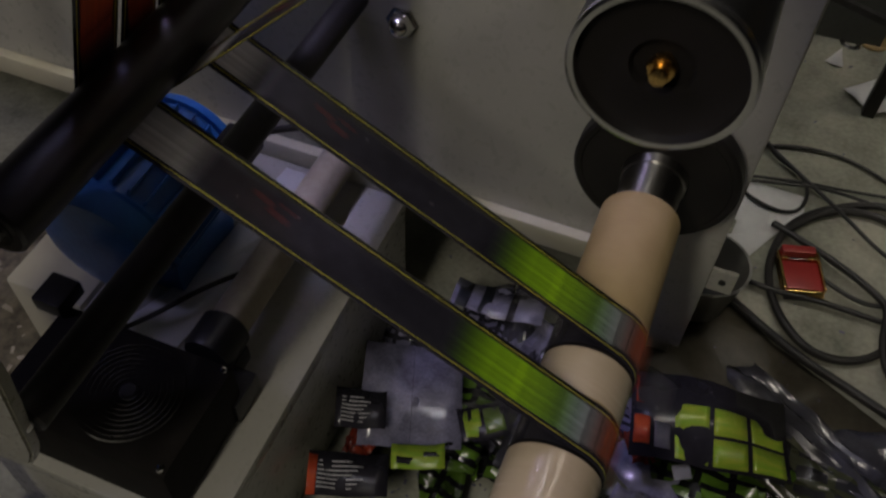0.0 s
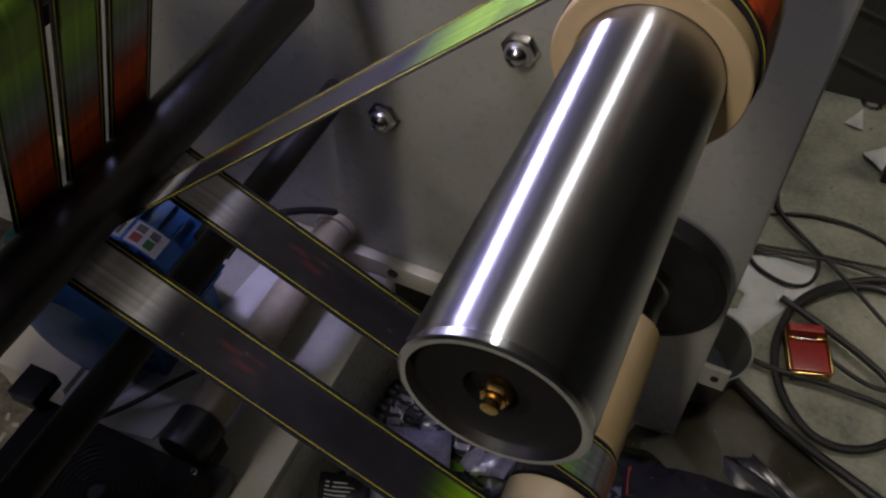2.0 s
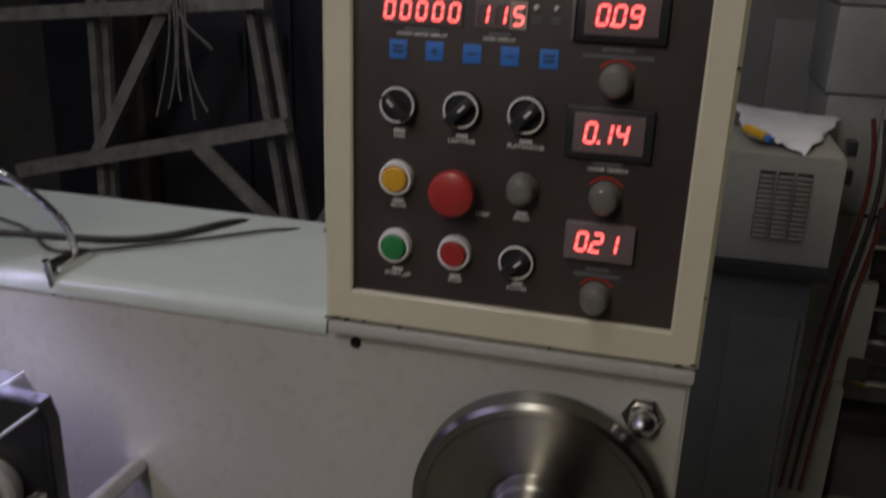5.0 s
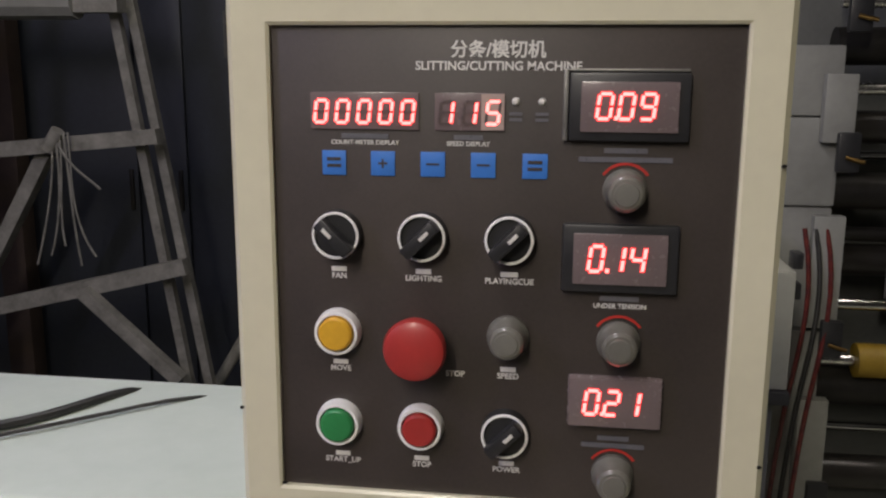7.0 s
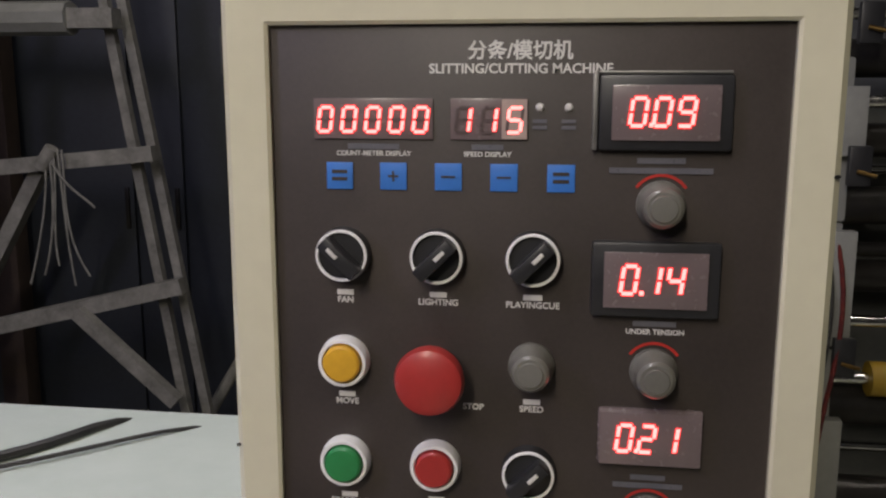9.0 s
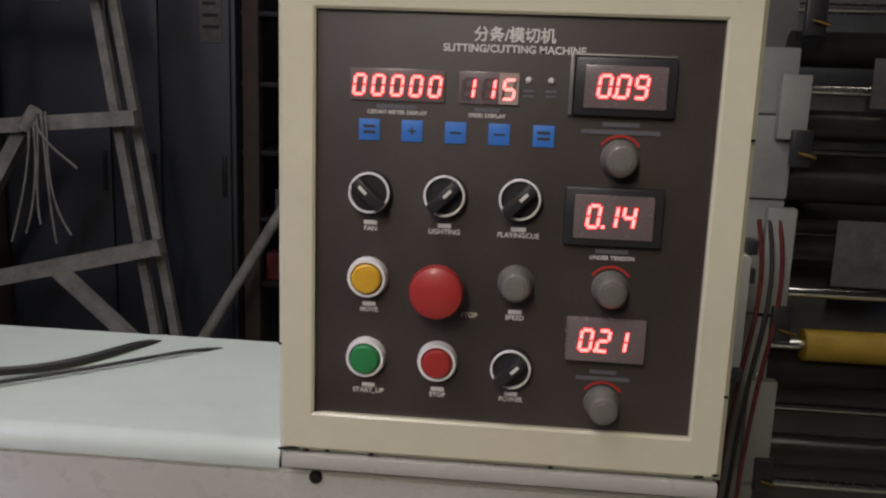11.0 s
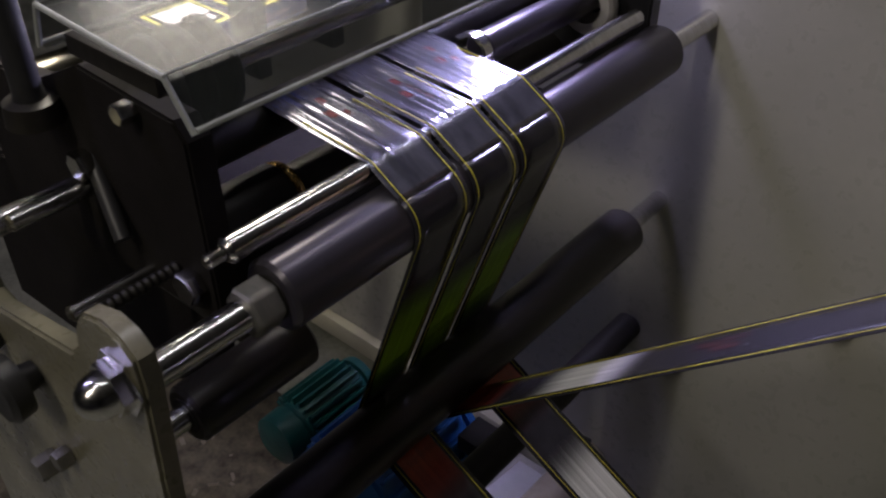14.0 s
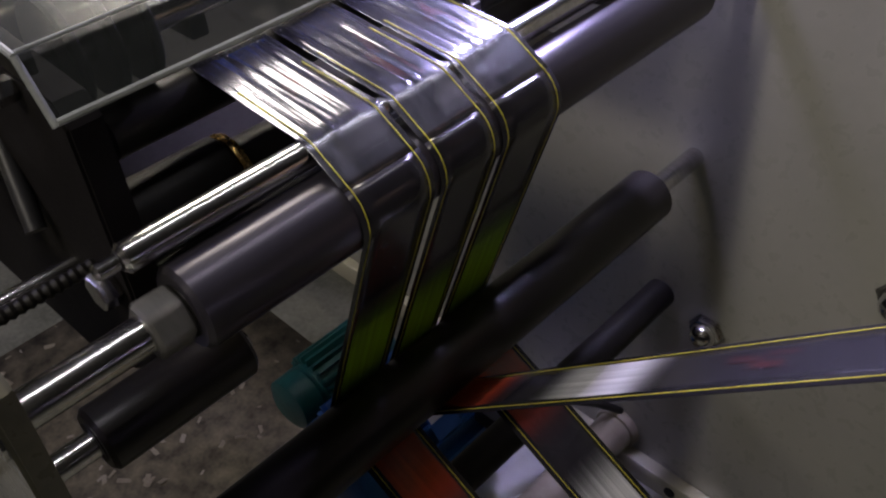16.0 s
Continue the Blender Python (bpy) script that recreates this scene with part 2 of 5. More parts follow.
def ink(name, c1, c2, length):
    """Printed film whose colour runs from c1 to c2 along x over the piece's length, with streaks along its run."""
    m = bpy.data.materials.new(name)
    m.use_nodes = True
    nt = m.node_tree
    b = nt.nodes["Principled BSDF"]
    tc, sx = nt.nodes.new("ShaderNodeTexCoord"), nt.nodes.new("ShaderNodeSeparateXYZ")
    nt.links.new(tc.outputs["Object"], sx.inputs[0])
    mr = nt.nodes.new("ShaderNodeMapRange")
    mr.inputs[1].default_value, mr.inputs[2].default_value = -length / 2, length / 2
    nt.links.new(sx.outputs[0], mr.inputs[0])
    mp, no = nt.nodes.new("ShaderNodeMapping"), nt.nodes.new("ShaderNodeTexNoise")
    mp.inputs["Scale"].default_value = (14, 190, 1)
    no.inputs["Scale"].default_value, no.inputs["Detail"].default_value = 1.0, 5
    nt.links.new(tc.outputs["Object"], mp.inputs[0])
    nt.links.new(mp.outputs[0], no.inputs["Vector"])
    ad = nt.nodes.new("ShaderNodeMath")
    ad.operation, ad.inputs[1].default_value = "MULTIPLY_ADD", 0.9
    sb = nt.nodes.new("ShaderNodeMath")
    sb.operation, sb.inputs[1].default_value = "SUBTRACT", 0.5
    nt.links.new(no.outputs[0], sb.inputs[0])
    nt.links.new(sb.outputs[0], ad.inputs[0])
    nt.links.new(mr.outputs[0], ad.inputs[2])
    mx = nt.nodes.new("ShaderNodeMix")
    mx.data_type, mx.clamp_factor = "RGBA", True
    mx.inputs[6].default_value, mx.inputs[7].default_value = (*c1, 1), (*c2, 1)
    nt.links.new(ad.outputs[0], mx.inputs[0])
    hs, mv = nt.nodes.new("ShaderNodeHueSaturation"), nt.nodes.new("ShaderNodeMapRange")
    mv.inputs[1].default_value, mv.inputs[2].default_value, mv.inputs[3].default_value, mv.inputs[4].default_value = 0.3, 0.7, 0.55, 1.25
    nt.links.new(no.outputs[0], mv.inputs[0])
    nt.links.new(mv.outputs[0], hs.inputs["Value"])
    nt.links.new(mx.outputs[2], hs.inputs["Color"])
    nt.links.new(hs.outputs[0], b.inputs["Base Color"])
    b.inputs["Roughness"].default_value, b.inputs["Coat Weight"].default_value, b.inputs["Coat Roughness"].default_value = 0.36, 0.14, 0.18
    b.inputs["Specular IOR Level"].default_value = 0.4
    return m


def printed_sheet(name, c1, c2, gap, scale):
    """Waste film printed in blocks with dark lines between them."""
    m = mat(name, c1, c2, 20, 0.22, bump=0.1, bscale=60, coat=0.5)
    nt = m.node_tree
    br, tc = nt.nodes.new("ShaderNodeTexBrick"), nt.nodes.new("ShaderNodeTexCoord")
    br.inputs["Scale"].default_value, br.inputs["Mortar Size"].default_value, br.offset = scale, 0.055, 0.0
    br.inputs["Color1"].default_value, br.inputs["Color2"].default_value, br.inputs["Mortar"].default_value = (*c1, 1), (*c2, 1), (*gap, 1)
    nt.links.new(tc.outputs["Object"], br.inputs["Vector"])
    nt.links.new(br.outputs[0], nt.nodes["Principled BSDF"].inputs["Base Color"])
    return m


SHEETG = printed_sheet("green_block_film", (0.13, 0.26, 0.025), (0.03, 0.05, 0.012), (0.008, 0.008, 0.009), 9)
SHEETK = printed_sheet("black_block_film", (0.014, 0.014, 0.016), (0.03, 0.03, 0.034), (0.04, 0.045, 0.022), 8)
SHEETV = printed_sheet("silver_backed_film", (0.24, 0.23, 0.33), (0.10, 0.10, 0.15), (0.03, 0.03, 0.04), 14)


# ---- building helpers ----


def root(name, loc, label, category, group="", kind=""):
    e = new(name)
    e.location = loc
    e.empty_display_size = 0.05
    return tagged(e, label, category, group, kind)


def part(name, bm, material, parent=None, label=""):
    """Links a bmesh, given in world metres, as one mesh object under parent."""
    me = bpy.data.meshes.new(name)
    top = parent
    while top is not None and top.parent is not None:
        top = top.parent
    if top is not None:
        bmesh.ops.translate(bm, verts=bm.verts, vec=-Vector(top.location))
    bm.normal_update()
    bm.to_mesh(me)
    bm.free()
    for p in me.polygons:
        p.use_smooth = True
    me.set_sharp_from_angle(angle=radians(32))
    me.materials.append(material)
    ob = new(name, me)
    if parent is not None:
        ob.parent = parent
    if label:
        ob["label"] = label
    return ob


def thing(name, bm, material, label, category, group="", kind=""):
    return tagged(part(name, bm, material), label, category, group, kind)


def box(x0, x1, y0, y1, z0, z1, bevel=0.0, bm=None):
    b = bmesh.new()
    bmesh.ops.create_cube(b, size=1)
    bmesh.ops.scale(b, vec=(x1 - x0, y1 - y0, z1 - z0), verts=b.verts)
    bmesh.ops.translate(b, vec=((x0 + x1) / 2, (y0 + y1) / 2, (z0 + z1) / 2), verts=b.verts)
    if bevel:
        bmesh.ops.bevel(b, geom=b.edges[:], offset=bevel, segments=2, affect="EDGES", profile=0.6)
    return merge(bm, b)


def merge(bm, b):
    if bm is None:
        return b
    me = bpy.data.meshes.new("t")
    b.to_mesh(me)
    b.free()
    bm.from_mesh(me)
    bpy.data.meshes.remove(me)
    return bm


def lathe(prof, cx, cz, segs=48, bm=None, axis="y", cy=0.0):
    """Turns a profile of (along, radius) about an axis along y through (cx, cz), or along z through (cx, cy)."""
    b = bmesh.new()
    rings = []
    for a, r in prof:
        if r <= 1e-6:
            rings.append([b.verts.new((0, a, 0))])
        else:
            rings.append([b.verts.new((r * math.cos(k * math.tau / segs), a, r * math.sin(k * math.tau / segs))) for k in range(segs)])
    for p, q in zip(rings, rings[1:]):
        for k in range(segs):
            j = (k + 1) % segs
            f = [p[k % len(p)], p[j % len(p)], q[j % len(q)], q[k % len(q)]]
            f = list(dict.fromkeys(f))
            if len(f) > 2:
                b.faces.new(f)
    bmesh.ops.recalc_face_normals(b, faces=b.faces)
    if axis == "z":
        bmesh.ops.rotate(b, verts=b.verts, cent=(0, 0, 0), matrix=Matrix.Rotation(radians(90), 3, "X"))
        bmesh.ops.translate(b, verts=b.verts, vec=(cx, cy, cz))
    else:
        bmesh.ops.translate(b, verts=b.verts, vec=(cx, cy, cz))
    return merge(bm, b)


def rod(y0, y1, r, cx, cz, c=0.002, segs=40, bm=None):
    """A chamfered round bar along y."""
    return lathe([(y0, 0), (y0, r - c), (y0 + c, r), (y1 - c, r), (y1, r - c), (y1, 0)], cx, cz, segs, bm)


def bar(p, q, r, segs=12, bm=None, square=False):
    """A bar from p to q, round or square."""
    p, q = Vector(p), Vector(q)
    b = bmesh.new()
    bmesh.ops.create_cone(b, cap_ends=True, segments=4 if square else segs, radius1=r, radius2=r, depth=(q - p).length)
    if square:
        bmesh.ops.rotate(b, verts=b.verts, cent=(0, 0, 0), matrix=Matrix.Rotation(radians(45), 3, "Z"))
    turn = (q - p).to_track_quat("Z", "Y").to_matrix()
    bmesh.ops.rotate(b, verts=b.verts, cent=(0, 0, 0), matrix=turn)
    bmesh.ops.translate(b, verts=b.verts, vec=(p + q) / 2)
    return merge(bm, b)


def slab(outline, y0, y1, bevel=0.0):
    """An outline in (x, z), thick from y0 to y1."""
    b = bmesh.new()
    f = b.faces.new([b.verts.new((x, y0, z)) for x, z in outline])
    e = bmesh.ops.extrude_face_region(b, geom=[f])
    bmesh.ops.translate(b, vec=(0, y1 - y0, 0), verts=[v for v in e["geom"] if isinstance(v, bmesh.types.BMVert)])
    bmesh.ops.recalc_face_normals(b, faces=b.faces)
    if bevel:
        bmesh.ops.bevel(b, geom=[ed for ed in b.edges if abs(ed.verts[0].co.y - ed.verts[1].co.y) < 1e-6], offset=bevel, segments=2, affect="EDGES")
    return b


def dome_nut(cx, cz, y, r=0.017, out=-1):
    """A hexagonal nut with a domed cap that stands out of a plate along y."""
    b = lathe([(y, 0), (y, r * 1.25), (y + out * 0.002, r * 1.25), (y + out * 0.0025, r), (y + out * 0.010, r), (y + out * 0.011, r * 0.82)] +
              [(y + out * (0.011 + 0.016 * math.sin(a)), r * 0.82 * math.cos(a)) for a in (0.4, 0.8, 1.2, 1.5708)], cx, cz, 6)
    d = lathe([(y + out * 0.010, r * 0.84)] + [(y + out * (0.010 + 0.019 * math.sin(a)), r * 0.84 * math.cos(a)) for a in (0.0, 0.3, 0.6, 0.9, 1.2, 1.5708)], cx, cz, 28)
    return merge(b, d)


def hexnut(y0, y1, r, cx, cz, bm=None):
    return lathe([(y0, 0), (y0, r * 0.9), (y0 + 0.002, r), (y1 - 0.002, r), (y1, r * 0.9), (y1, 0)], cx, cz, 6, bm)


def wire(name, pts, r, material, parent=None, label="", category="cable", res=4):
    """A cable through points, as a mesh tube."""
    cu = bpy.data.curves.new(name, "CURVE")
    cu.dimensions, cu.bevel_depth, cu.bevel_resolution, cu.resolution_u = "3D", r, 2, res
    sp = cu.splines.new("NURBS")
    sp.points.add(len(pts) - 1)
    for k, p in enumerate(pts):
        sp.points[k].co = (*p, 1)
    sp.use_endpoint_u, sp.order_u = True, 4
    tmp = bpy.data.objects.new("t", cu)
    me = bpy.data.meshes.new_from_object(tmp)
    bpy.data.objects.remove(tmp)
    b = bmesh.new()
    b.from_mesh(me)
    ob = part(name, b, material, parent)
    return tagged(ob, label, category if parent is None else "")


def lettering(name, text, size, x, z, y, material, parent, align="CENTER"):
    cu = bpy.data.curves.new(name, "FONT")
    cu.body, cu.size, cu.align_x, cu.extrude, cu.resolution_u = text, size, align, 0.0002, 3
    cu.offset = size * 0.022
    tmp = bpy.data.objects.new("t", cu)
    me = bpy.data.meshes.new_from_object(tmp)
    bpy.data.objects.remove(tmp)
    b = bmesh.new()
    b.from_mesh(me)
    bmesh.ops.rotate(b, verts=b.verts, cent=(0, 0, 0), matrix=Matrix.Rotation(radians(90), 3, "X"))
    bmesh.ops.translate(b, verts=b.verts, vec=(x, y, z))
    return part(name, b, material, parent)

# ---- structure: room ----
tagged(part("floor", box(-6, 6, -5, 6, -0.2, 0.0), CONCRETE), "dirty oil-stained grey concrete workshop floor", "floor", kind="structure")
tagged(part("wall_north", box(-6, 6, 3.4, 3.6, 0, 3.4), WALL), "dim grey painted workshop wall", "wall", kind="structure")
tagged(part("wall_south", box(-6, 6, -5.2, -5.0, 0, 3.4), WALL), "dim grey painted workshop wall", "wall", kind="structure")
tagged(part("wall_east", box(5.0, 5.2, -5.0, 3.4, 0, 3.4), WALL), "dim grey painted workshop wall", "wall", kind="structure")
tagged(part("wall_west", box(-5.2, -5.0, -5.0, 3.4, 0, 3.4), WALL), "dim grey painted workshop wall", "wall", kind="structure")
tagged(part("ceiling", box(-5.2, 5.2, -5.2, 3.6, 3.4, 3.6), CEIL), "dim unlit workshop ceiling", "ceiling", kind="structure")

# ---- machine frame ----
frame_root = root("machine_frame", (-0.7, 0.15, 0.0), "grey-green enamelled slitting machine frame with pale table top", "machine")
part("frame_plate", slab([(-1.9, 0.32), (-0.9, 0.30), (-0.10, 0.30), (-0.10, 0.11), (0.025, 0.11), (0.025, 1.3215), (-1.9, 1.3215)], 0.0, 0.03, 0.003), GREYPLATE, frame_root)
tt = bmesh.new()
edge = [(0.262, 1.3415)] + [(0.0155 - 0.0161 * math.sin(radians(a)), 1.3254 + 0.0161 * math.cos(radians(a))) for a in range(0, 91, 10)] + [(-0.0006, 1.322), (0.262, 1.322)]
ends = [[tt.verts.new((x, y, z)) for y, z in edge] for x in (-1.9, -0.316)]
for k in range(len(edge)):
    tt.faces.new((ends[0][k - 1], ends[0][k], ends[1][k], ends[1][k - 1]))
tt.faces.new(ends[0][::-1])
tt.faces.new(ends[1])
bmesh.ops.recalc_face_normals(tt, faces=tt.faces)
part("table_top", tt, TABLE, frame_root, "pale glossy green table top")
part("back_panel", box(-1.9, 0.0, 0.235, 0.262, 0.11, 1.321, 0.003), GREYPLATE, frame_root)
part("bottom_rail", box(-1.9, -0.11, -0.022, -0.001, 0.292, 0.336, 0.003), CREAM, frame_root, "pale lower rail with a bolt hole")
part("bed_plate", box(-0.848, -0.485, -0.66, -0.023, 0.270, 0.300, 0.004), GREYPLATE, frame_root, "grey bed plate under the rollers")
part("bed_skirt", box(-0.848, -0.487, -0.655, -0.640, 0.0, 0.269, 0.003), GREYPLATE, frame_root)
part("side_skirt", box(-0.502, -0.487, -0.639, -0.023, 0.0, 0.269, 0.003), GREYPLATE, frame_root)
part("foot", box(-0.09, 0.015, 0.06, 0.26, 0.0, 0.109, 0.004), GREYPLATE, frame_root)
part("edge_bracket", slab([(0.026, 0.285), (0.066, 0.285), (0.066, 0.335), (0.026, 0.335)], 0.004, 0.012, 0.001), GREYPLATE, frame_root, "small drilled tab on the frame edge")
part("bracket_hole", rod(0.0015, 0.0035, 0.006, 0.047, 0.311), BLACKPL, frame_root)
part("rail_hole", rod(-0.0245, -0.0225, 0.009, -0.49, 0.318), BLACKPL, frame_root)
for x, z in ((-0.498, 0.648), (-0.308, 0.827), (-0.012, 1.287)):
    part("dome_bolt", dome_nut(x, z, -0.001, 0.0205 if x < -0.1 else 0.0155), CHROME, frame_root, "chrome domed nut")
part("box_seat", box(-0.315, 0.025, 0.001, 0.262, 1.322, 1.3395, 0.003), GREYPLATE, frame_root)
part("screw", lathe([(-0.0035, 0), (-0.0035, 0.004), (-0.001, 0.0055), (0.001, 0.0055)], -0.286, 1.317, 16), DARKSTEEL, frame_root)
part("plate_hole", lathe([(-0.0015, 0), (-0.0015, 0.004), (0.0, 0.0045)], 0.006, 1.063, 16), BLACKPL, frame_root)

# ---- control panel ----
panel = root("control_panel", (-0.142, 0.1, 1.338), "cream metal control box with black face and lit red displays", "control panel")
FX0, FX1, FZ0, FZ1 = -0.286, 0.002, 1.375, 1.6815
b = box(-0.314, 0.029, 0.012, 0.20, 1.340, 1.716, 0.006)
part("box_body", b, CREAM, panel)
fr = bmesh.new()
rings = []
for x0, x1, z0, z1, y in ((-0.314, 0.029, 1.342, 1.716, 0.011), (-0.314, 0.029, 1.342, 1.716, -0.004), (-0.310, 0.025, 1.346, 1.712, -0.008), (FX0 - 0.002, FX1 + 0.002, FZ0 - 0.002, FZ1 + 0.002, -0.008), (FX0, FX1, FZ0, FZ1, -0.0065), (FX0, FX1, FZ0, FZ1, 0.011)):
    rings.append([fr.verts.new(p) for p in ((x0, y, z0), (x1, y, z0), (x1, y, z1), (x0, y, z1))])
for p, q in zip(rings, rings[1:]):
    for k in range(4):
        fr.faces.new((p[k], p[(k + 1) % 4], q[(k + 1) % 4], q[k]))
bmesh.ops.recalc_face_normals(fr, faces=fr.faces)
part("face_frame", fr, CREAM, panel)
part("drip_ledge", box(-0.310, 0.027, -0.0105, -0.001, 1.328, 1.3405, 0.003), GREYPLATE, panel, "scuffed ledge under the box")
part("face_plate", box(FX0, FX1, -0.003, 0.010, FZ0, FZ1, 0.0006), PANELBLACK, panel, "black printed face plate")
YF = -0.0034
for x, z, w in ((-0.311, 1.3435, 0.004), (-0.303, 1.3445, 0.006), (-0.292, 1.3435, 0.003), (-0.275, 1.3440, 0.002), (-0.24, 1.3436, 0.0025), (-0.10, 1.3438, 0.002), (0.012, 1.3450, 0.004), (0.024, 1.3470, 0.003), (0.026, 1.41, 0.0016), (-0.3125, 1.43, 0.0015), (0.0265, 1.60, 0.0018), (-0.284, 1.3775, 0.002)):
    part("paint_chip", slab([(x - w, z - 0.0006), (x - w * 0.3, z - 0.0011), (x + w * 0.8, z - 0.0005), (x + w, z + 0.0007), (x + w * 0.2, z + 0.0013), (x - w * 0.7, z + 0.0008)], -0.0086, -0.0079), DARKSTEEL, panel)

SEG = {"0": "abcdef", "1": "bc", "2": "abged", "3": "abgcd", "4": "fgbc", "5": "afgcd", "9": "abcfgd"}


def digit(ch, x, z, w, h, y, parent, ghost=False):
    """A seven-segment digit of height h whose lower left corner is (x, z), leaning slightly."""
    t = h * 0.13
    spots = {"a": (0.5, 1, 0), "d": (0.5, 0, 0), "g": (0.5, 0.5, 0), "b": (1, 0.75, 1), "c": (1, 0.25, 1), "f": (0, 0.75, 1), "e": (0, 0.25, 1)}
    for k, (u, v, up) in spots.items():
        on = k in SEG.get(ch, "")
        if not on and not ghost:
            continue
        cx, cz = x + u * w + (v - 0.5) * h * 0.12, z + v * h
        ln = (h * 0.5 if up else w) - t * 0.75
        hx, hz = (t / 2, ln / 2) if up else (ln / 2, t / 2)
        sh = h * 0.06 * (ln / h) if up else 0
        o = [(cx - hx - sh, cz - hz), (cx + hx - sh, cz - hz), (cx + hx + sh, cz + hz), (cx - hx + sh, cz + hz)]
        if on:
            e = t * 0.32
            part("segment_glow", slab([(o[0][0] - e, o[0][1] - e), (o[1][0] + e, o[1][1] - e), (o[2][0] + e, o[2][1] + e), (o[3][0] - e, o[3][1] + e)], y + 0.0001, y + 0.0003), REDGLOW, parent)
        part("lit_segment" if on else "unlit_segment", slab(o, y - 0.0004, y), REDLED if on else LEDGHOST, parent)


def meter(x0, x1, z0, z1, fx, text, frame_mat):
    """A panel meter: bezel, window and three digits with a point."""
    m = part("panel_meter", box(x0 - fx, x1 + fx, YF - 0.006, YF + 0.001, z0 - fx * 0.8, z1 + fx * 0.8, 0.0025), frame_mat, panel, "panel meter with black bezel")
    part("window", box(x0, x1, YF - 0.0075, YF - 0.0055, z0, z1, 0.0008), LEDBACK, m, "smoked display window")
    h, w = (z1 - z0) * 0.49, (x1 - x0) * 0.135
    xs = (x0 + (x1 - x0) * 0.18, x0 + (x1 - x0) * 0.40, x0 + (x1 - x0) * 0.62)
    for ch, xx in zip(text, xs):
        digit(ch, xx, z0 + (z1 - z0) * 0.27, w, h, YF - 0.0078, m)
    part("point", box(xs[0] + w * 1.25, xs[0] + w * 1.25 + 0.0022, YF - 0.0084, YF - 0.0078, z0 + (z1 - z0) * 0.25, z0 + (z1 - z0) * 0.25 + 0.0022), REDLED, m)


meter(-0.0930, -0.0355, 1.6185, 1.6485, 0.007, "009", BLACKPL)
meter(-0.0945, -0.0375, 1.525, 1.557, 0.007, "014", BLACKPL)
meter(-0.094, -0.0365, 1.432, 1.464, 0.001, "021", LEDBACK)
# The glint along the meter's bezel is built in as two thin grey strips
part("bezel_edge", box(-0.1034, -0.1003, YF - 0.0050, YF - 0.001, 1.613, 1.6560, 0.001), NUTGREY, panel, "glint on the bezel edge, built as a grey strip")
part("bezel_edge", box(-0.1002, -0.0300, YF - 0.0050, YF - 0.001, 1.6543, 1.6560, 0.0006), NUTGREY, panel, "glint on the bezel edge, built as a grey strip")

for x0, x1, text, bk in ((-0.261, -0.192, "00000", LEDBACK), (-0.182, -0.1385, "115", LEDBACK)):
    dsp = part("digit_display", box(x0, x1, YF - 0.0012, YF, 1.618, 1.641, 0.0004), bk, panel, "red digit display window")
    step = (x1 - x0) / len(text)
    for k, ch in enumerate(text):
        digit(ch, x0 + step * (k + 0.24), 1.6222, step * 0.52, 0.0136, YF - 0.0014, dsp, True)
# Glare on the last display cell, painted as a pale thin plate
part("lit_cell", box(-0.1530, -0.1390, YF - 0.0016, YF - 0.0012, 1.6185, 1.6405), LEDGLARE, panel, "pale glare on the display window")
for x in (-0.132, -0.116):
    part("indicator_led", lathe([(YF - 0.0025, 0), (YF - 0.002, 0.0015), (YF, 0.0025)], x, 1.636, 16), WHITEPL, panel)
    for k in (0, 1):
        part("caption_bar", box(x - 0.004, x + 0.004, YF - 0.0003, YF, 1.6275 - k * 0.0035, 1.6295 - k * 0.0035), GREYINK, panel)
for k, x in enumerate((-0.2465, -0.215, -0.1832, -0.1515, -0.1195)):
    key = part("blue_key", box(x - 0.0077, x + 0.0077, YF - 0.0006, YF, 1.589, 1.6045, 0.0002), KEYBLUE, panel)
    if k == 1:
        part("plus_mark", box(x - 0.003, x + 0.003, YF - 0.001, YF - 0.0006, 1.5962, 1.5974), PANELBLACK, key)
        part("plus_mark", box(x - 0.0006, x + 0.0006, YF - 0.0011, YF - 0.0007, 1.5938, 1.5998), PANELBLACK, key)
    elif k in (2, 3):
        part("minus_mark", box(x - 0.004, x + 0.004, YF - 0.001, YF - 0.0006, 1.5962, 1.5974), PANELBLACK, key)
    else:
        for j in (0, 1):
            part("key_caption_bar", box(x - 0.0045, x + 0.0045, YF - 0.001, YF - 0.0006, 1.5982 - j * 0.0042, 1.6002 - j * 0.0042), PANELBLACK, key)

lettering("title", "分条/模切机", 0.0110, -0.1435, 1.6632, YF, WHITEPRINT, panel)
lettering("subtitle", "SLITTING/CUTTING MACHINE", 0.0075, -0.1435, 1.6548, YF, WHITEPRINT, panel)
for text, x, z, s in (("FAN", -0.2445, 1.5215, 0.0052), ("LIGHTING", -0.189, 1.5215, 0.0052), ("PLAYINGCUE", -0.134, 1.5215, 0.0052),
                      ("MOVE", -0.2445, 1.4585, 0.0052), ("STOP", -0.168, 1.4585, 0.0052), ("SPEED", -0.1335, 1.4585, 0.0052),
                      ("START_UP", -0.244, 1.3935, 0.0052), ("STOP", -0.190, 1.3935, 0.0052), ("POWER", -0.1335, 1.3935, 0.0052),
                      ("COUNT-METER DISPLAY", -0.2265, 1.6085, 0.0040), ("SPEED DISPLAY", -0.161, 1.6085, 0.0040), ("UNDER TENSION", -0.0645, 1.5085, 0.0042)):
    lettering("caption", text, s, x, z, YF, WHITEPRINT, panel)
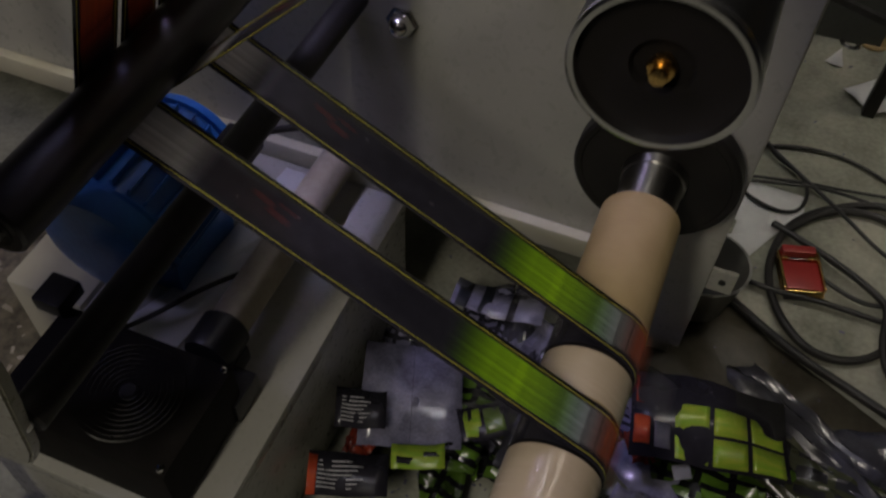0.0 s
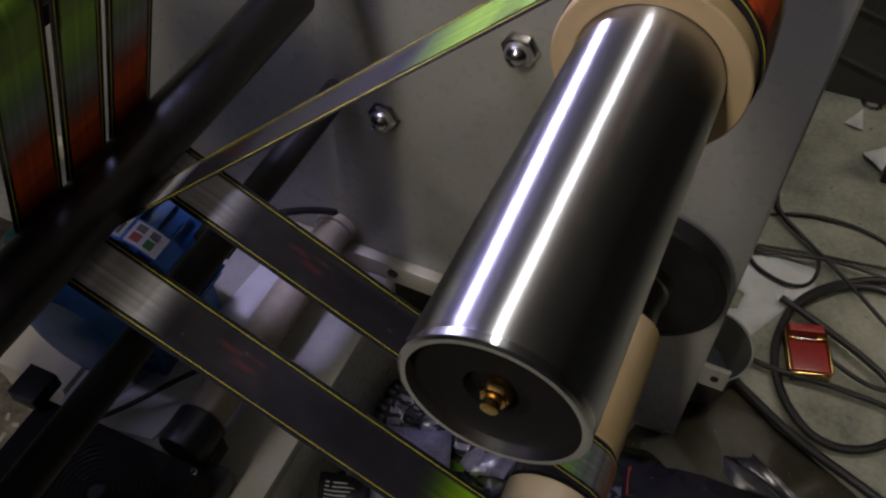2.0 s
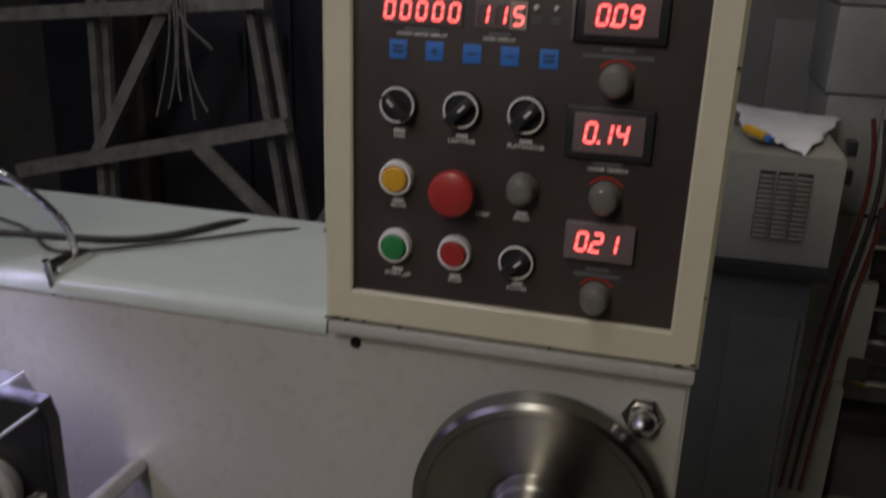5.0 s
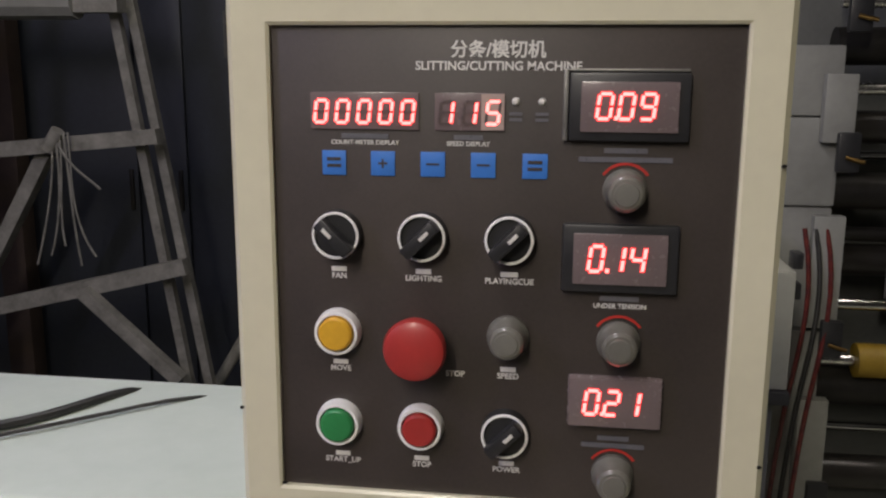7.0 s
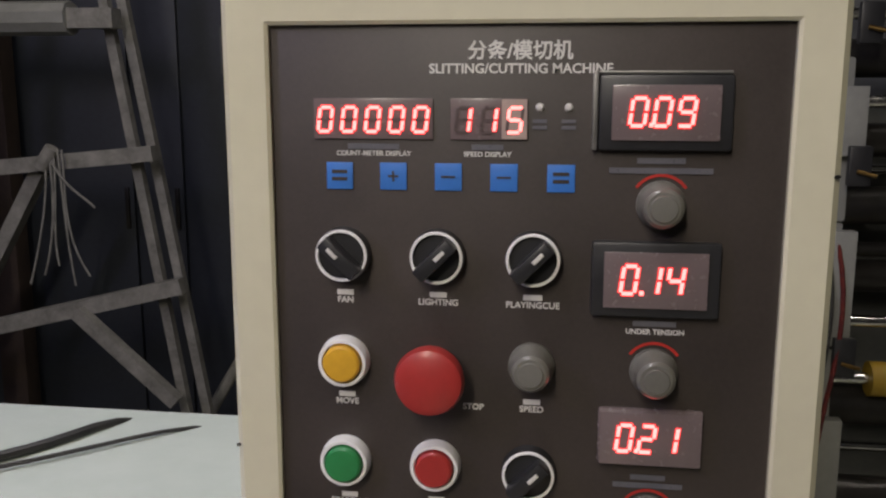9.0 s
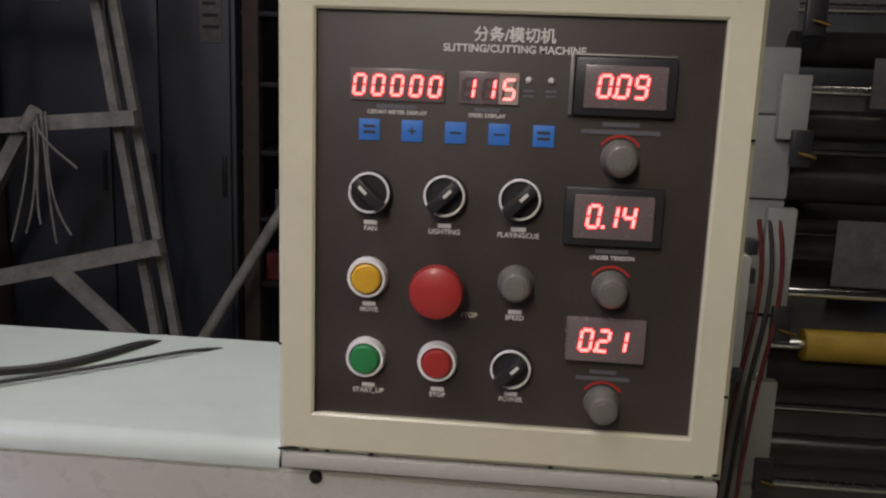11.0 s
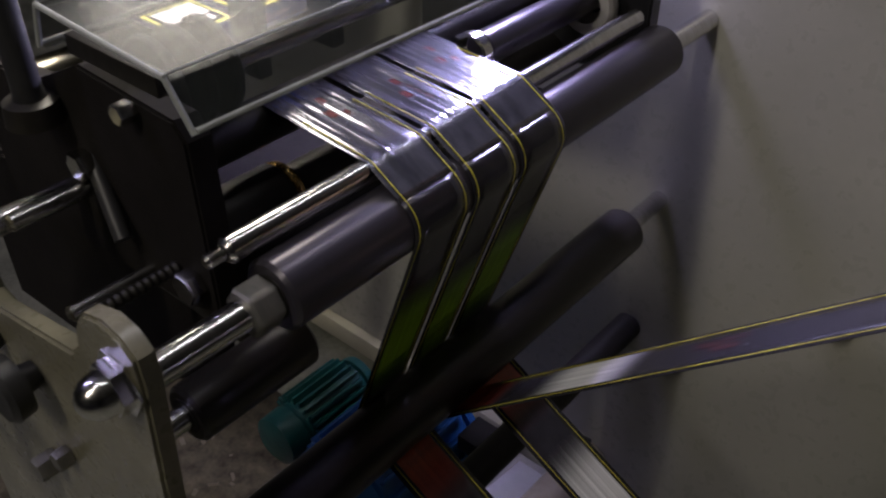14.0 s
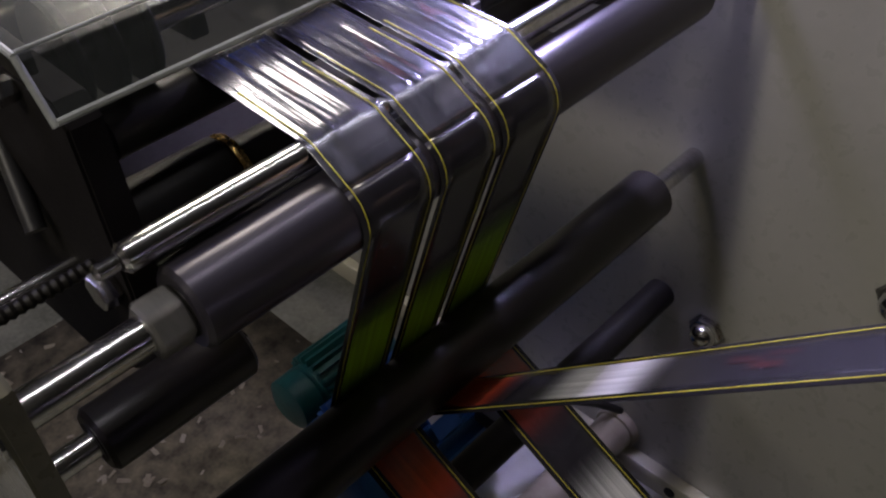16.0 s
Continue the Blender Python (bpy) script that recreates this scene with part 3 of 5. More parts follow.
for x, z, w in ((-0.2445, 1.5275, 0.010), (-0.189, 1.5275, 0.010), (-0.134, 1.5275, 0.011), (-0.2445, 1.4645, 0.010), (-0.1335, 1.4645, 0.010), (-0.244, 1.3995, 0.010), (-0.190, 1.3995, 0.010), (-0.1335, 1.3995, 0.010),
                (-0.2265, 1.6135, 0.030), (-0.161, 1.6135, 0.018), (-0.065, 1.6070, 0.026), (-0.065, 1.6015, 0.056), (-0.065, 1.5145, 0.024), (-0.065, 1.4215, 0.020), (-0.065, 1.4165, 0.040)):
    part("caption_bar", box(x - w / 2, x + w / 2, YF - 0.0004, YF, z - 0.0014, z + 0.0018), GREYINK if w > 0.015 else WHITEPRINT, panel)


def push_button(x, z, cap, label):
    r = part("button_ring", lathe([(YF, 0.0155), (YF - 0.006, 0.0150), (YF - 0.0085, 0.0143), (YF - 0.0085, 0.0124), (YF - 0.004, 0.0118)], x, z, 40), RING, panel, label)
    part("button_cap", lathe([(YF - 0.003, 0.0116), (YF - 0.0105, 0.0112), (YF - 0.0118, 0.0098), (YF - 0.0122, 0)], x, z, 36), cap, r)


push_button(-0.2455, 1.486, BTNYEL, "yellow push button in a chrome ring")
push_button(-0.2458, 1.4230, BTNGRN, "green push button in a chrome ring")
push_button(-0.1905, 1.4230, BTNRED, "red push button in a chrome ring")
part("emergency_stop", lathe([(YF, 0.0145), (YF - 0.012, 0.0145), (YF - 0.014, 0.0195), (YF - 0.020, 0.0205), (YF - 0.0245, 0.0190), (YF - 0.0265, 0.015), (YF - 0.0270, 0)], -0.1915, 1.4815, 48), BTNRED, panel, "large red mushroom stop button")


def selector(x, z, turn, label):
    r = part("selector_ring", lathe([(YF, 0.0160), (YF - 0.007, 0.0157), (YF - 0.0085, 0.0154), (YF - 0.0085, 0.0140), (YF - 0.004, 0.0138)], x, z, 40), BLACKPL, panel, label)
    part("bright_rim", lathe([(YF - 0.0086, 0.0154), (YF - 0.0096, 0.0150), (YF - 0.0096, 0.0138), (YF - 0.0086, 0.0134)], x, z, 40), RING, r)
    part("selector_disc", lathe([(YF - 0.003, 0.0137), (YF - 0.007, 0.0134), (YF - 0.0075, 0)], x, z, 36), BLACKPL, r)
    g = box(-0.0042, 0.0042, YF - 0.019, YF - 0.0072, -0.0140, 0.0132, 0.0015)
    g = merge(g, box(-0.0007, 0.0007, YF - 0.0196, YF - 0.0188, 0.001, 0.0085))
    bmesh.ops.rotate(g, verts=g.verts, cent=(0, 0, 0), matrix=Matrix.Rotation(radians(turn), 3, "Y"))
    bmesh.ops.translate(g, verts=g.verts, vec=(x, 0, z))
    part("selector_grip", g, BLACKPL, r)
    k = box(-0.0012, 0.0012, YF - 0.0199, YF - 0.0190, 0.0005, 0.0080, 0.0003)
    bmesh.ops.rotate(k, verts=k.verts, cent=(0, 0, 0), matrix=Matrix.Rotation(radians(turn), 3, "Y"))
    bmesh.ops.translate(k, verts=k.verts, vec=(x, 0, z))
    part("selector_mark", k, WHITEPRINT, r)


selector(-0.2445, 1.551, -45, "black selector switch turned to the left")
selector(-0.1890, 1.551, 45, "black selector switch turned to the right")
selector(-0.1340, 1.551, 45, "black selector switch turned to the right")
selector(-0.1345, 1.4220, 45, "black selector switch turned to the right")


def dial(x, z, arc=True):
    k = part("dial_knob", lathe([(YF, 0.0135), (YF - 0.004, 0.0135), (YF - 0.006, 0.0122), (YF - 0.018, 0.0108), (YF - 0.020, 0.009), (YF - 0.0205, 0)], x, z, 32), KNOBGREY, panel, "grey ribbed dial knob")
    part("knob_cap", lathe([(YF - 0.0206, 0.0075), (YF - 0.0215, 0.007), (YF - 0.022, 0)], x, z, 24), KNOBGREY, k)
    if arc:
        a = bmesh.new()
        prev = None
        for q in range(13):
            th = radians(35 + q * 110 / 12)
            v = [a.verts.new((x + rr * math.cos(th), YF - 0.0003, z + rr * math.sin(th))) for rr in (0.0155, 0.0172)]
            if prev:
                a.faces.new((prev[0], prev[1], v[1], v[0]))
            prev = v
        part("scale_arc", a, REDPRINT, panel)


dial(-0.0645, 1.5830)
dial(-0.0645, 1.4870)
dial(-0.0645, 1.3975)
dial(-0.1340, 1.4875, False)

# ---- rewind shafts ----
UX, UZ, LX, LZ = -0.097, 1.193, -0.100, 0.545
RC = 0.0532
TX, TZ, TR = -0.538, 1.132, 0.028
DX, DZ, DR = -0.557, 0.889, 0.030


def rewind_shaft(cx, cz, front, label, flange):
    s = root("rewind_shaft", (cx, -0.05, cz), label, "shaft", "rewind shafts")
    part("flange", lathe([(-0.020, 0), (-0.020, 0.1105), (-0.024, 0.1155), (-0.048, 0.1155), (-0.052, 0.1115), (-0.052, 0.1045), (-0.050, 0.1025), (-0.050, 0.046), (-0.052, 0.044)], cx, cz, 72), flange, s, "large turned steel flange disc")
    part("hub", lathe([(-0.0515, 0.046), (-0.066, 0.045), (-0.068, 0.042), (-0.125, 0.0405)], cx, cz, 48), TURNED, s)
    part("shaft_tube", lathe([(-0.126, 0.0385), (-0.128, 0.0400), (front + 0.004, 0.0400), (front + 0.001, 0.0392)], cx, cz, 64), SHAFTSTEEL, s, "brushed chromed air shaft tube")
    part("end_ring", lathe([(front + 0.0008, 0.0398), (front - 0.003, 0.0400), (front - 0.004, 0.0385), (front - 0.004, 0.0362), (front + 0.002, 0.0355)], cx, cz, 64), CHROME, s)
    part("end_face", lathe([(front + 0.0015, 0.0356), (front + 0.0015, 0.014), (front + 0.006, 0.0128), (front + 0.006, 0)], cx, cz, 48), MATTBLACK, s, "black recessed end face")
    v = part("air_valve", lathe([(front + 0.0055, 0.0052), (front - 0.002, 0.0052), (front - 0.002, 0.0038), (front - 0.006, 0.0038), (front - 0.0065, 0.0028), (front - 0.0065, 0)], cx, cz, 20), BRASS, s, "brass air valve")
    part("valve_nut", hexnut(front - 0.0005, front + 0.004, 0.0068, cx, cz), BRASS, v)
    return s


def core(cx, cz, y0, y1, material, label):
    c = root("winding_core", (cx, y0, cz), label, "paper core", "winding cores")
    part("tube", lathe([(y0 + 0.001, RC), (y1 - 0.001, RC)], cx, cz, 56), material, c)
    for ya, yb in ((y0, y0 + 0.001), (y1, y1 - 0.001)):
        part("cut_edge", lathe([(yb, RC), (ya, RC - 0.001), (ya, 0.0412), (yb, 0.0403)], cx, cz, 56), CARDEND, c)
    return c


shaft_u = rewind_shaft(UX, UZ, -0.647, "polished chrome air shaft with flange and brass valve", TURNED)
shaft_l = rewind_shaft(LX, LZ, -0.640, "lower air shaft with dark flange carrying paper cores", DARKSTEEL)
core_u = core(UX, UZ, -0.439, -0.212, CARD, "kraft paper winding core on the chrome shaft")
core_l1 = core(LX, LZ, -0.316, -0.135, CARD, "kraft paper winding core on the lower shaft")
core_l2 = core(LX, LZ, -0.447, -0.388, PINKCORE, "pale taped winding core on the lower shaft")
core_l3 = core(LX, LZ, -0.620, -0.516, PINKCORE, "pale taped winding core on the lower shaft end")

# ---- guide rollers ----


def roller(cx, cz, y0, y1, r, material, label, spindle=0.011, nut=0.0, front=None, back=0.0):
    g = root("guide_roller", (cx, y0, cz), label, "roller", "guide rollers")
    part("sleeve", lathe([(y0, r * 0.6), (y0, r - 0.003), (y0 + 0.003, r), (y1 - 0.003, r), (y1, r - 0.003), (y1, r * 0.6)], cx, cz, 48), material, g)
    part("spindle", rod(front if front is not None else y0 - 0.01, back, spindle, cx, cz), CHROME, g, "steel spindle")
    if nut:
        part("nut", hexnut(y0 - 0.024, y0 - 0.001, nut, cx, cz), NUTGREY, g, "hexagonal steel nut")
    part("end_ring", lathe([(y0 - 0.0005, r * 0.35), (y0 - 0.0008, r * 0.62), (y0 + 0.002, r * 0.64)], cx, cz, 32), DARKSTEEL, g)
    return g


roll_top = roller(TX, TZ, -0.624, -0.108, TR - 0.0008, RUBBER, "dark anodised guide roller with chrome spindle", 0.0115, 0.0185, -0.728)
roll_low = roller(DX, DZ, -0.66, -0.090, DR - 0.0008, BLACKRUB, "black rubber guide roller on a steel spindle", 0.0115, 0.0, -0.70)
roll_bar = roller(-0.568, 0.672, -0.72, -0.002, 0.020, DARKSTEEL, "plain dark steel tie bar across the frame", 0.010, 0.0, -0.73, -0.001)
roll_rod = roller(-0.5605, 1.1665, -0.640, -0.125, 0.0095, CHROME, "slim polished chrome guide rod", 0.005, 0.0, -0.655, -0.12)
roll_short = roller(-0.562, 1.055, -0.690, -0.585, 0.022, BLACKRUB, "short dark roller under the chrome spindle", 0.009, 0.0, -0.722, -0.58)
roll_silver = roller(-1.02, 1.243, -0.66, -0.10, 0.027, SATIN, "pale steel guide roller beyond the guard", 0.010, 0.0, -0.69)
roll_feed = roller(-0.676, 1.166, -0.585, -0.14, 0.018, DARKSTEEL, "dark steel feed roller under the guard", 0.008, 0.0, -0.60, -0.12)
roll_left = roller(-0.955, 1.130, -0.66, -0.10, 0.020, SATIN, "pale steel guide roller beside the slitting head", 0.009, 0.0, -0.69)

# ---- knife head ----
head = root("slitting_head", (-0.65, -0.36, 1.08), "black slitting head under the clear guard", "slitting head")
part("front_cheek", slab([(-0.900, 1.200), (-0.800, 1.205), (-0.720, 1.243), (-0.612, 1.238), (-0.601, 1.225), (-0.597, 1.085), (-0.640, 1.070), (-0.900, 1.060)], -0.628, -0.606, 0.002), MATTBLACK, head, "oily dark steel side cheek")
part("back_cheek", slab([(-0.860, 1.200), (-0.700, 1.270), (-0.560, 1.262), (-0.553, 1.240), (-0.553, 1.100), (-0.860, 1.060)], -0.112, -0.092, 0.002), BLACKPL, head, "black side cheek")
part("white_collar", lathe([(-0.114, 0.012), (-0.114, 0.030), (-0.118, 0.032), (-0.128, 0.032), (-0.132, 0.029), (-0.132, 0.019)], -0.618, 1.165, 40), WHITEPL, head, "white plastic collar")
part("anvil_roller", rod(-0.604, -0.508, 0.030, -0.668, 1.098), DARKSTEEL, head, "dark steel anvil roller")
part("brass_ring", lathe([(-0.507, 0.0), (-0.507, 0.0285), (-0.504, 0.0295), (-0.500, 0.0285), (-0.500, 0.0)], -0.668, 1.098, 36), BRASS, head, "dull brass end ring")
part("anvil_shaft", rod(-0.499, -0.115, 0.021, -0.668, 1.098), DARKSTEEL, head)
# Added black plate that hides the bright floor below the head
part("gear_guard", slab([(-1.06, 0.84), (-0.80, 0.86), (-0.66, 0.96), (-0.655, 1.058), (-1.06, 1.058)], -0.600, -0.580, 0.003), MATTBLACK, head, "matt black plate added to darken the gap under the head")
part("head_base", box(-0.90, -0.60, -0.605, -0.12, 1.030, 1.052, 0.003), DARKSTEEL, head)
part("knife_shaft", rod(-0.300, -0.113, 0.0165, -0.622, 1.172), RUBBER, head)
part("steel_collar", lathe([(-0.305, 0.0168), (-0.305, 0.0205), (-0.315, 0.0205), (-0.315, 0.0168)], -0.622, 1.172, 32), CHROME, head, "bright steel collar")
for k in range(3):
    y = -0.592 + k * 0.024
    part("slitting_disc", lathe([(y, 0.0125), (y, 0.036), (y + 0.002, 0.038), (y + 0.006, 0.038), (y + 0.008, 0.036), (y + 0.008, 0.0125)], -0.690, 1.222, 36), DARKSTEEL, head, "dark slitting disc")
part("disc_shaft", rod(-0.605, -0.113, 0.012, -0.690, 1.222), CHROME, head)
for y in (-0.5, -0.42, -0.2):
    part("knife_holder", box(-0.715, -0.685, y, y + 0.014, 1.195, 1.262, 0.002), BLACKPL, head)
part("cross_rod", rod(-0.70, -0.575, 0.007, -0.735, 1.140), CHROME, head)
part("cross_rod", rod(-0.72, -0.612, 0.010, -0.765, 1.125), CHROME, head)
part("cross_rod", rod(-0.70, -0.575, 0.006, -0.680, 1.085), CHROME, head)
for x, z, r in ((-0.618, 1.105, 0.013), (-0.735, 1.16, 0.012), (-0.655, 1.232, 0.008)):
    part("cheek_bolt", hexnut(-0.642, -0.6285, r, x, z), CHROME, head, "hexagonal bolt head")
part("spring_screw", lathe([(-0.70 + k * 0.003, 0.0055 if k % 2 else 0.0042) for k in range(30)], -0.640, 1.108, 16), DARKSTEEL, head, "threaded adjusting screw")
part("post_handle", lathe([(1.205, 0), (1.205, 0.013), (1.215, 0.011), (1.335, 0.0105), (1.342, 0.0085), (1.342, 0)], -0.768, 0.0, 24, axis="z", cy=-0.645), BLACKPL, head, "upright black handle post")
part("post_foot", lathe([(1.19, 0), (1.19, 0.022), (1.207, 0.020), (1.209, 0.013), (1.209, 0)], -0.768, 0.0, 20, axis="z", cy=-0.645), DARKSTEEL, head)
part("latch_lever", bar((-0.735, -0.626, 1.165), (-0.690, -0.640, 1.115), 0.007), BLACKPL, head)

guard = root("guard_cover", (-0.62, -0.38, 1.25), "bent clear acrylic guard cover, scuffed and oily", "guard")
sec = [(-0.5620, 1.2535), (-0.5830, 1.2830), (-0.7190, 1.2915), (-0.7290, 1.2600)]


def folded(sec, y0, y1, th):
    """A sheet folded along y, of thickness th."""
    out = []
    for k, p in enumerate(sec):
        a, c = Vector(sec[max(0, k - 1)]), Vector(sec[min(len(sec) - 1, k + 1)])
        d = (c - a).normalized()
        out.append((p[0] - d.y * th, p[1] + d.x * th))
    return slab(sec + out[::-1], y0, y1, 0.0006)


part("cover_sheet", folded(sec, -0.643, -0.098, 0.004), ACRYLIC, guard)
for (xa, za), (xb, zb) in zip(sec, sec[1:]):
    part("cut_edge", bar((xa, -0.6442, za), (xb, -0.6442, zb), 0.0020, 8), ACRYLEDGE, guard, "bright cut edge")
for (xa, za), r in zip(sec, (0.0020, 0.0012, 0.0014, 0.0018)):
    part("fold_line" if r in (0.0012, 0.0014) else "cut_edge", bar((xa, -0.643, za + 0.002), (xa, -0.099, za + 0.002), r, 8), ACRYLEDGE, guard)
part("mounting_strip", box(-0.70, -0.60, -0.640, -0.630, 1.262, 1.276, 0.001), DARKSTEEL, guard)

# ---- front bracket ----
brk = root("bearing_bracket", (-0.85, -0.727, 0.0), "cream painted steel bearing bracket, coloured as in shade, with domed nuts", "bracket")
ol = [(-0.90, 0.0), (-0.80, 0.0), (-0.79, 0.50), (-0.74, 0.555), (-0.614, 0.578), (-0.584, 0.590), (-0.568, 0.626), (-0.541, 0.771), (-0.530, 1.00), (-0.517, 1.145), (-0.519, 1.165), (-0.532, 1.175), (-0.550, 1.178), (-0.570, 1.172), (-0.584, 1.156), (-0.590, 1.134), (-0.604, 1.121),
      (-0.708, 1.099), (-0.722, 1.103), (-0.724, 1.125), (-0.718, 1.150), (-0.722, 1.172), (-0.740, 1.182), (-0.772, 1.174), (-0.810, 1.150), (-0.850, 1.110), (-0.90, 1.04)]
part("bracket_plate", slab(ol, -0.735, -0.720, 0.0025), CREAMSHADE, brk)
for x, z in ((-0.541, 1.136), (-0.765, 1.128)):
    part("domed_nut", dome_nut(x, z, -0.7355, 0.0185), CHROME, brk, "chrome domed nut")
part("bracket_bolt", hexnut(-0.754, -0.7355, 0.011, -0.700, 0.945), NUTGREY, brk)
part("bracket_bolt", hexnut(-0.748, -0.7355, 0.009, -0.668, 0.975), NUTGREY, brk)
part("bracket_bolt", hexnut(-0.748, -0.7355, 0.010, -0.727, 1.063), DARKSTEEL, brk)
part("bracket_knob", lathe([(-0.7355, 0.010), (-0.747, 0.012), (-0.749, 0.024), (-0.762, 0.026), (-0.766, 0.022), (-0.766, 0)], -0.676, 1.057, 24), BLACKPL, brk, "black round knob")
hw = bmesh.new()
hwp = []
for k in range(36):
    a = k * math.tau / 36
    hwp.append([hw.verts.new((-0.770 + (0.052 + 0.008 * math.cos(q * math.tau / 10)) * math.cos(a), -0.782 + 0.008 * math.sin(q * math.tau / 10), 0.972 + (0.052 + 0.008 * math.cos(q * math.tau / 10)) * math.sin(a))) for q in range(10)])
for k in range(36):
    for q in range(10):
        hw.faces.new((hwp[k][q], hwp[k][(q + 1) % 10], hwp[(k + 1) % 36][(q + 1) % 10], hwp[(k + 1) % 36][q]))
wheel = part("hand_wheel", hw, BLACKPL, brk, "black hand wheel")
part("wheel_hub", rod(-0.795, -0.7355, 0.012, -0.770, 0.972), BLACKPL, wheel)
for k in range(3):
    a = radians(40 + 120 * k)
    part("wheel_spoke", bar((-0.770, -0.782, 0.972), (-0.770 + 0.05 * math.cos(a), -0.782, 0.972 + 0.05 * math.sin(a)), 0.005), BLACKPL, wheel)

# ---- film web ----
PITCH, SPEED_FRAMES = 0.75, 30 / 3.0145


def tangent(c1, c2):
    (x1, z1, r1, s1), (x2, z2, r2, s2) = c1, c2
    dx, dz = x2 - x1, z2 - z1
    k = s2 * r2 - s1 * r1
    th = math.atan2(dz, dx) - math.asin(k / math.hypot(dx, dz))
    n = (-math.sin(th), math.cos(th))
    return (x1 - s1 * r1 * n[0], z1 - s1 * r1 * n[1]), (x2 - s2 * r2 * n[0], z2 - s2 * r2 * n[1]), th


class Route:
    """A film's way round circles (x, z, radius, sense), +1 turning left; a last turn of so many degrees."""

    def __init__(self, circles, last):
        self.legs, self.at = [], 0.0
        prev = None
        for k in range(len(circles) - 1):
            p, q, th = tangent(circles[k], circles[k + 1])
            if prev is not None:
                x, z, r, s = circles[k]
                d = (th - prev) % math.tau if s > 0 else -((prev - th) % math.tau)
                self.add("arc", abs(d) * r, (x, z, r, s, prev))
            self.add("line", math.dist(p, q), (p, th))
            prev = prev + d if prev is not None else th
            if k:
                th = prev
            prev = th
        x, z, r, s = circles[-1]
        self.add("arc", radians(last) * r, (x, z, r, s, prev))

    def add(self, kind, length, data):
        self.legs.append((self.at, length, kind, data))
        self.at += length

    def drift(self, s):
        """How far the film has wandered along its rollers."""
        a, length = self.legs[-2][:2]
        return self.skew * min(1.0, max(0.0, (s - a) / length))

    def place(self, s):
        for a, length, kind, data in self.legs:
            if s <= a + length or (a, length) == self.legs[-1][:2]:
                u = s - a
                if kind == "line":
                    (x, z), th = data
                    return x + u * math.cos(th), z + u * math.sin(th), th
                x, z, r, sg, th0 = data
                th = th0 + sg * u / r
                return x + sg * r * math.sin(th), z - sg * r * math.cos(th), th


LIFT = 0.0008


def film_strip(name, y0, y1, circles, last, label, skew=0.0):
    st = root(name, (0, 0, 0), label, "film strip", "slit film strips")
    rt = Route(circles, last)
    rnd = random.Random(int(-y0 * 1000))
    ph = [rnd.uniform(0, 6) for _ in range(6)]
    first = rt.legs[3][0]
    rt.skew = skew

    def ribbon(nm, ya, yb, lift, material, s0, s1, nv, ripple=0.0, lab=""):
        b = bmesh.new()
        n = max(2, int((s1 - s0) / 0.006))
        rows = []
        for i in range(n + 1):
            s = s0 + (s1 - s0) * i / n
            x, z, th = rt.place(s)
            row = []
            for j in range(nv + 1):
                y = ya + (yb - ya) * j / nv + rt.drift(s)
                w = 0.0
                if ripple and s < first:
                    f = 1 - (s / first) ** 2
                    w = ripple * f * (3.0 * noise.noise(Vector((y * 150, s * 7, ph[0]))) + 1.6 * noise.noise(Vector((y * 330, s * 9, ph[1]))) + 0.5 * noise.noise(Vector((y * 700, s * 14, ph[2]))))
                row.append(b.verts.new((x - math.sin(th) * (lift + w), y, z + math.cos(th) * (lift + w))))
            rows.append(row)
        for p, q in zip(rows, rows[1:]):
            for j in range(nv):
                b.faces.new((p[j], p[j + 1], q[j + 1], q[j]))
        ob = part(nm, b, material, st, lab)
        mod = ob.modifiers.new("thickness", "SOLIDIFY")
        mod.thickness, mod.offset = 0.0003, 0
        return ob

    ribbon("creased_span", y0, y1, 0.0002, FOIL, 0.0, first, 72, 0.00034, "creased shiny film running onto the roller")
    ribbon("film", y0, y1, 0.0002, FILM, first, rt.at, 4)
    for ya in (y0 + 0.0045, y1 - 0.0052):
        ribbon("edge_line", ya, ya + 0.0007, 0.0007, YELLOW, first * 0.3, rt.at, 1)
    return st, rt


K0 = (-0.676, 1.166, 0.0185, -1)
CR = (-0.5605, 1.1665, 0.0099, -1)
CT, CD = (TX, TZ, TR, -1), (DX, DZ, DR, 1)
strip_a, way_a = film_strip("film_strip", -0.513, -0.4505, [K0, CR, CT, CD, (LX, LZ, RC + 0.001, -1)], 200, "black printed film strip running down to the front core")
strip_b, way_b = film_strip("film_strip", -0.4450, -0.3885, [K0, CR, CT, CD, (UX, UZ, RC + 0.001, -1)], 215, "black printed film strip running up to the chrome shaft's core", 0.0185)
strip_c, way_c = film_strip("film_strip", -0.3840, -0.3200, [K0, CR, CT, CD, (LX, LZ, RC + 0.001, -1)], 200, "black printed film strip running down to the back core")
for cx, cz, y0, y1, nm in ((LX, LZ, -0.513, -0.4505, "front"), (UX, UZ, -0.4265, -0.370, "upper"), (LX, LZ, -0.384, -0.320, "back")):
    thing("film_reel", lathe([(y0 + 0.001, 0.0405), (y0 + 0.001, RC), (y0, RC + 0.0006), (y1, RC + 0.0006), (y1 - 0.001, RC), (y1 - 0.001, 0.0405)], cx, cz, 56), FILM, "thin black layer of film wound on its core", "film reel", "film reels")

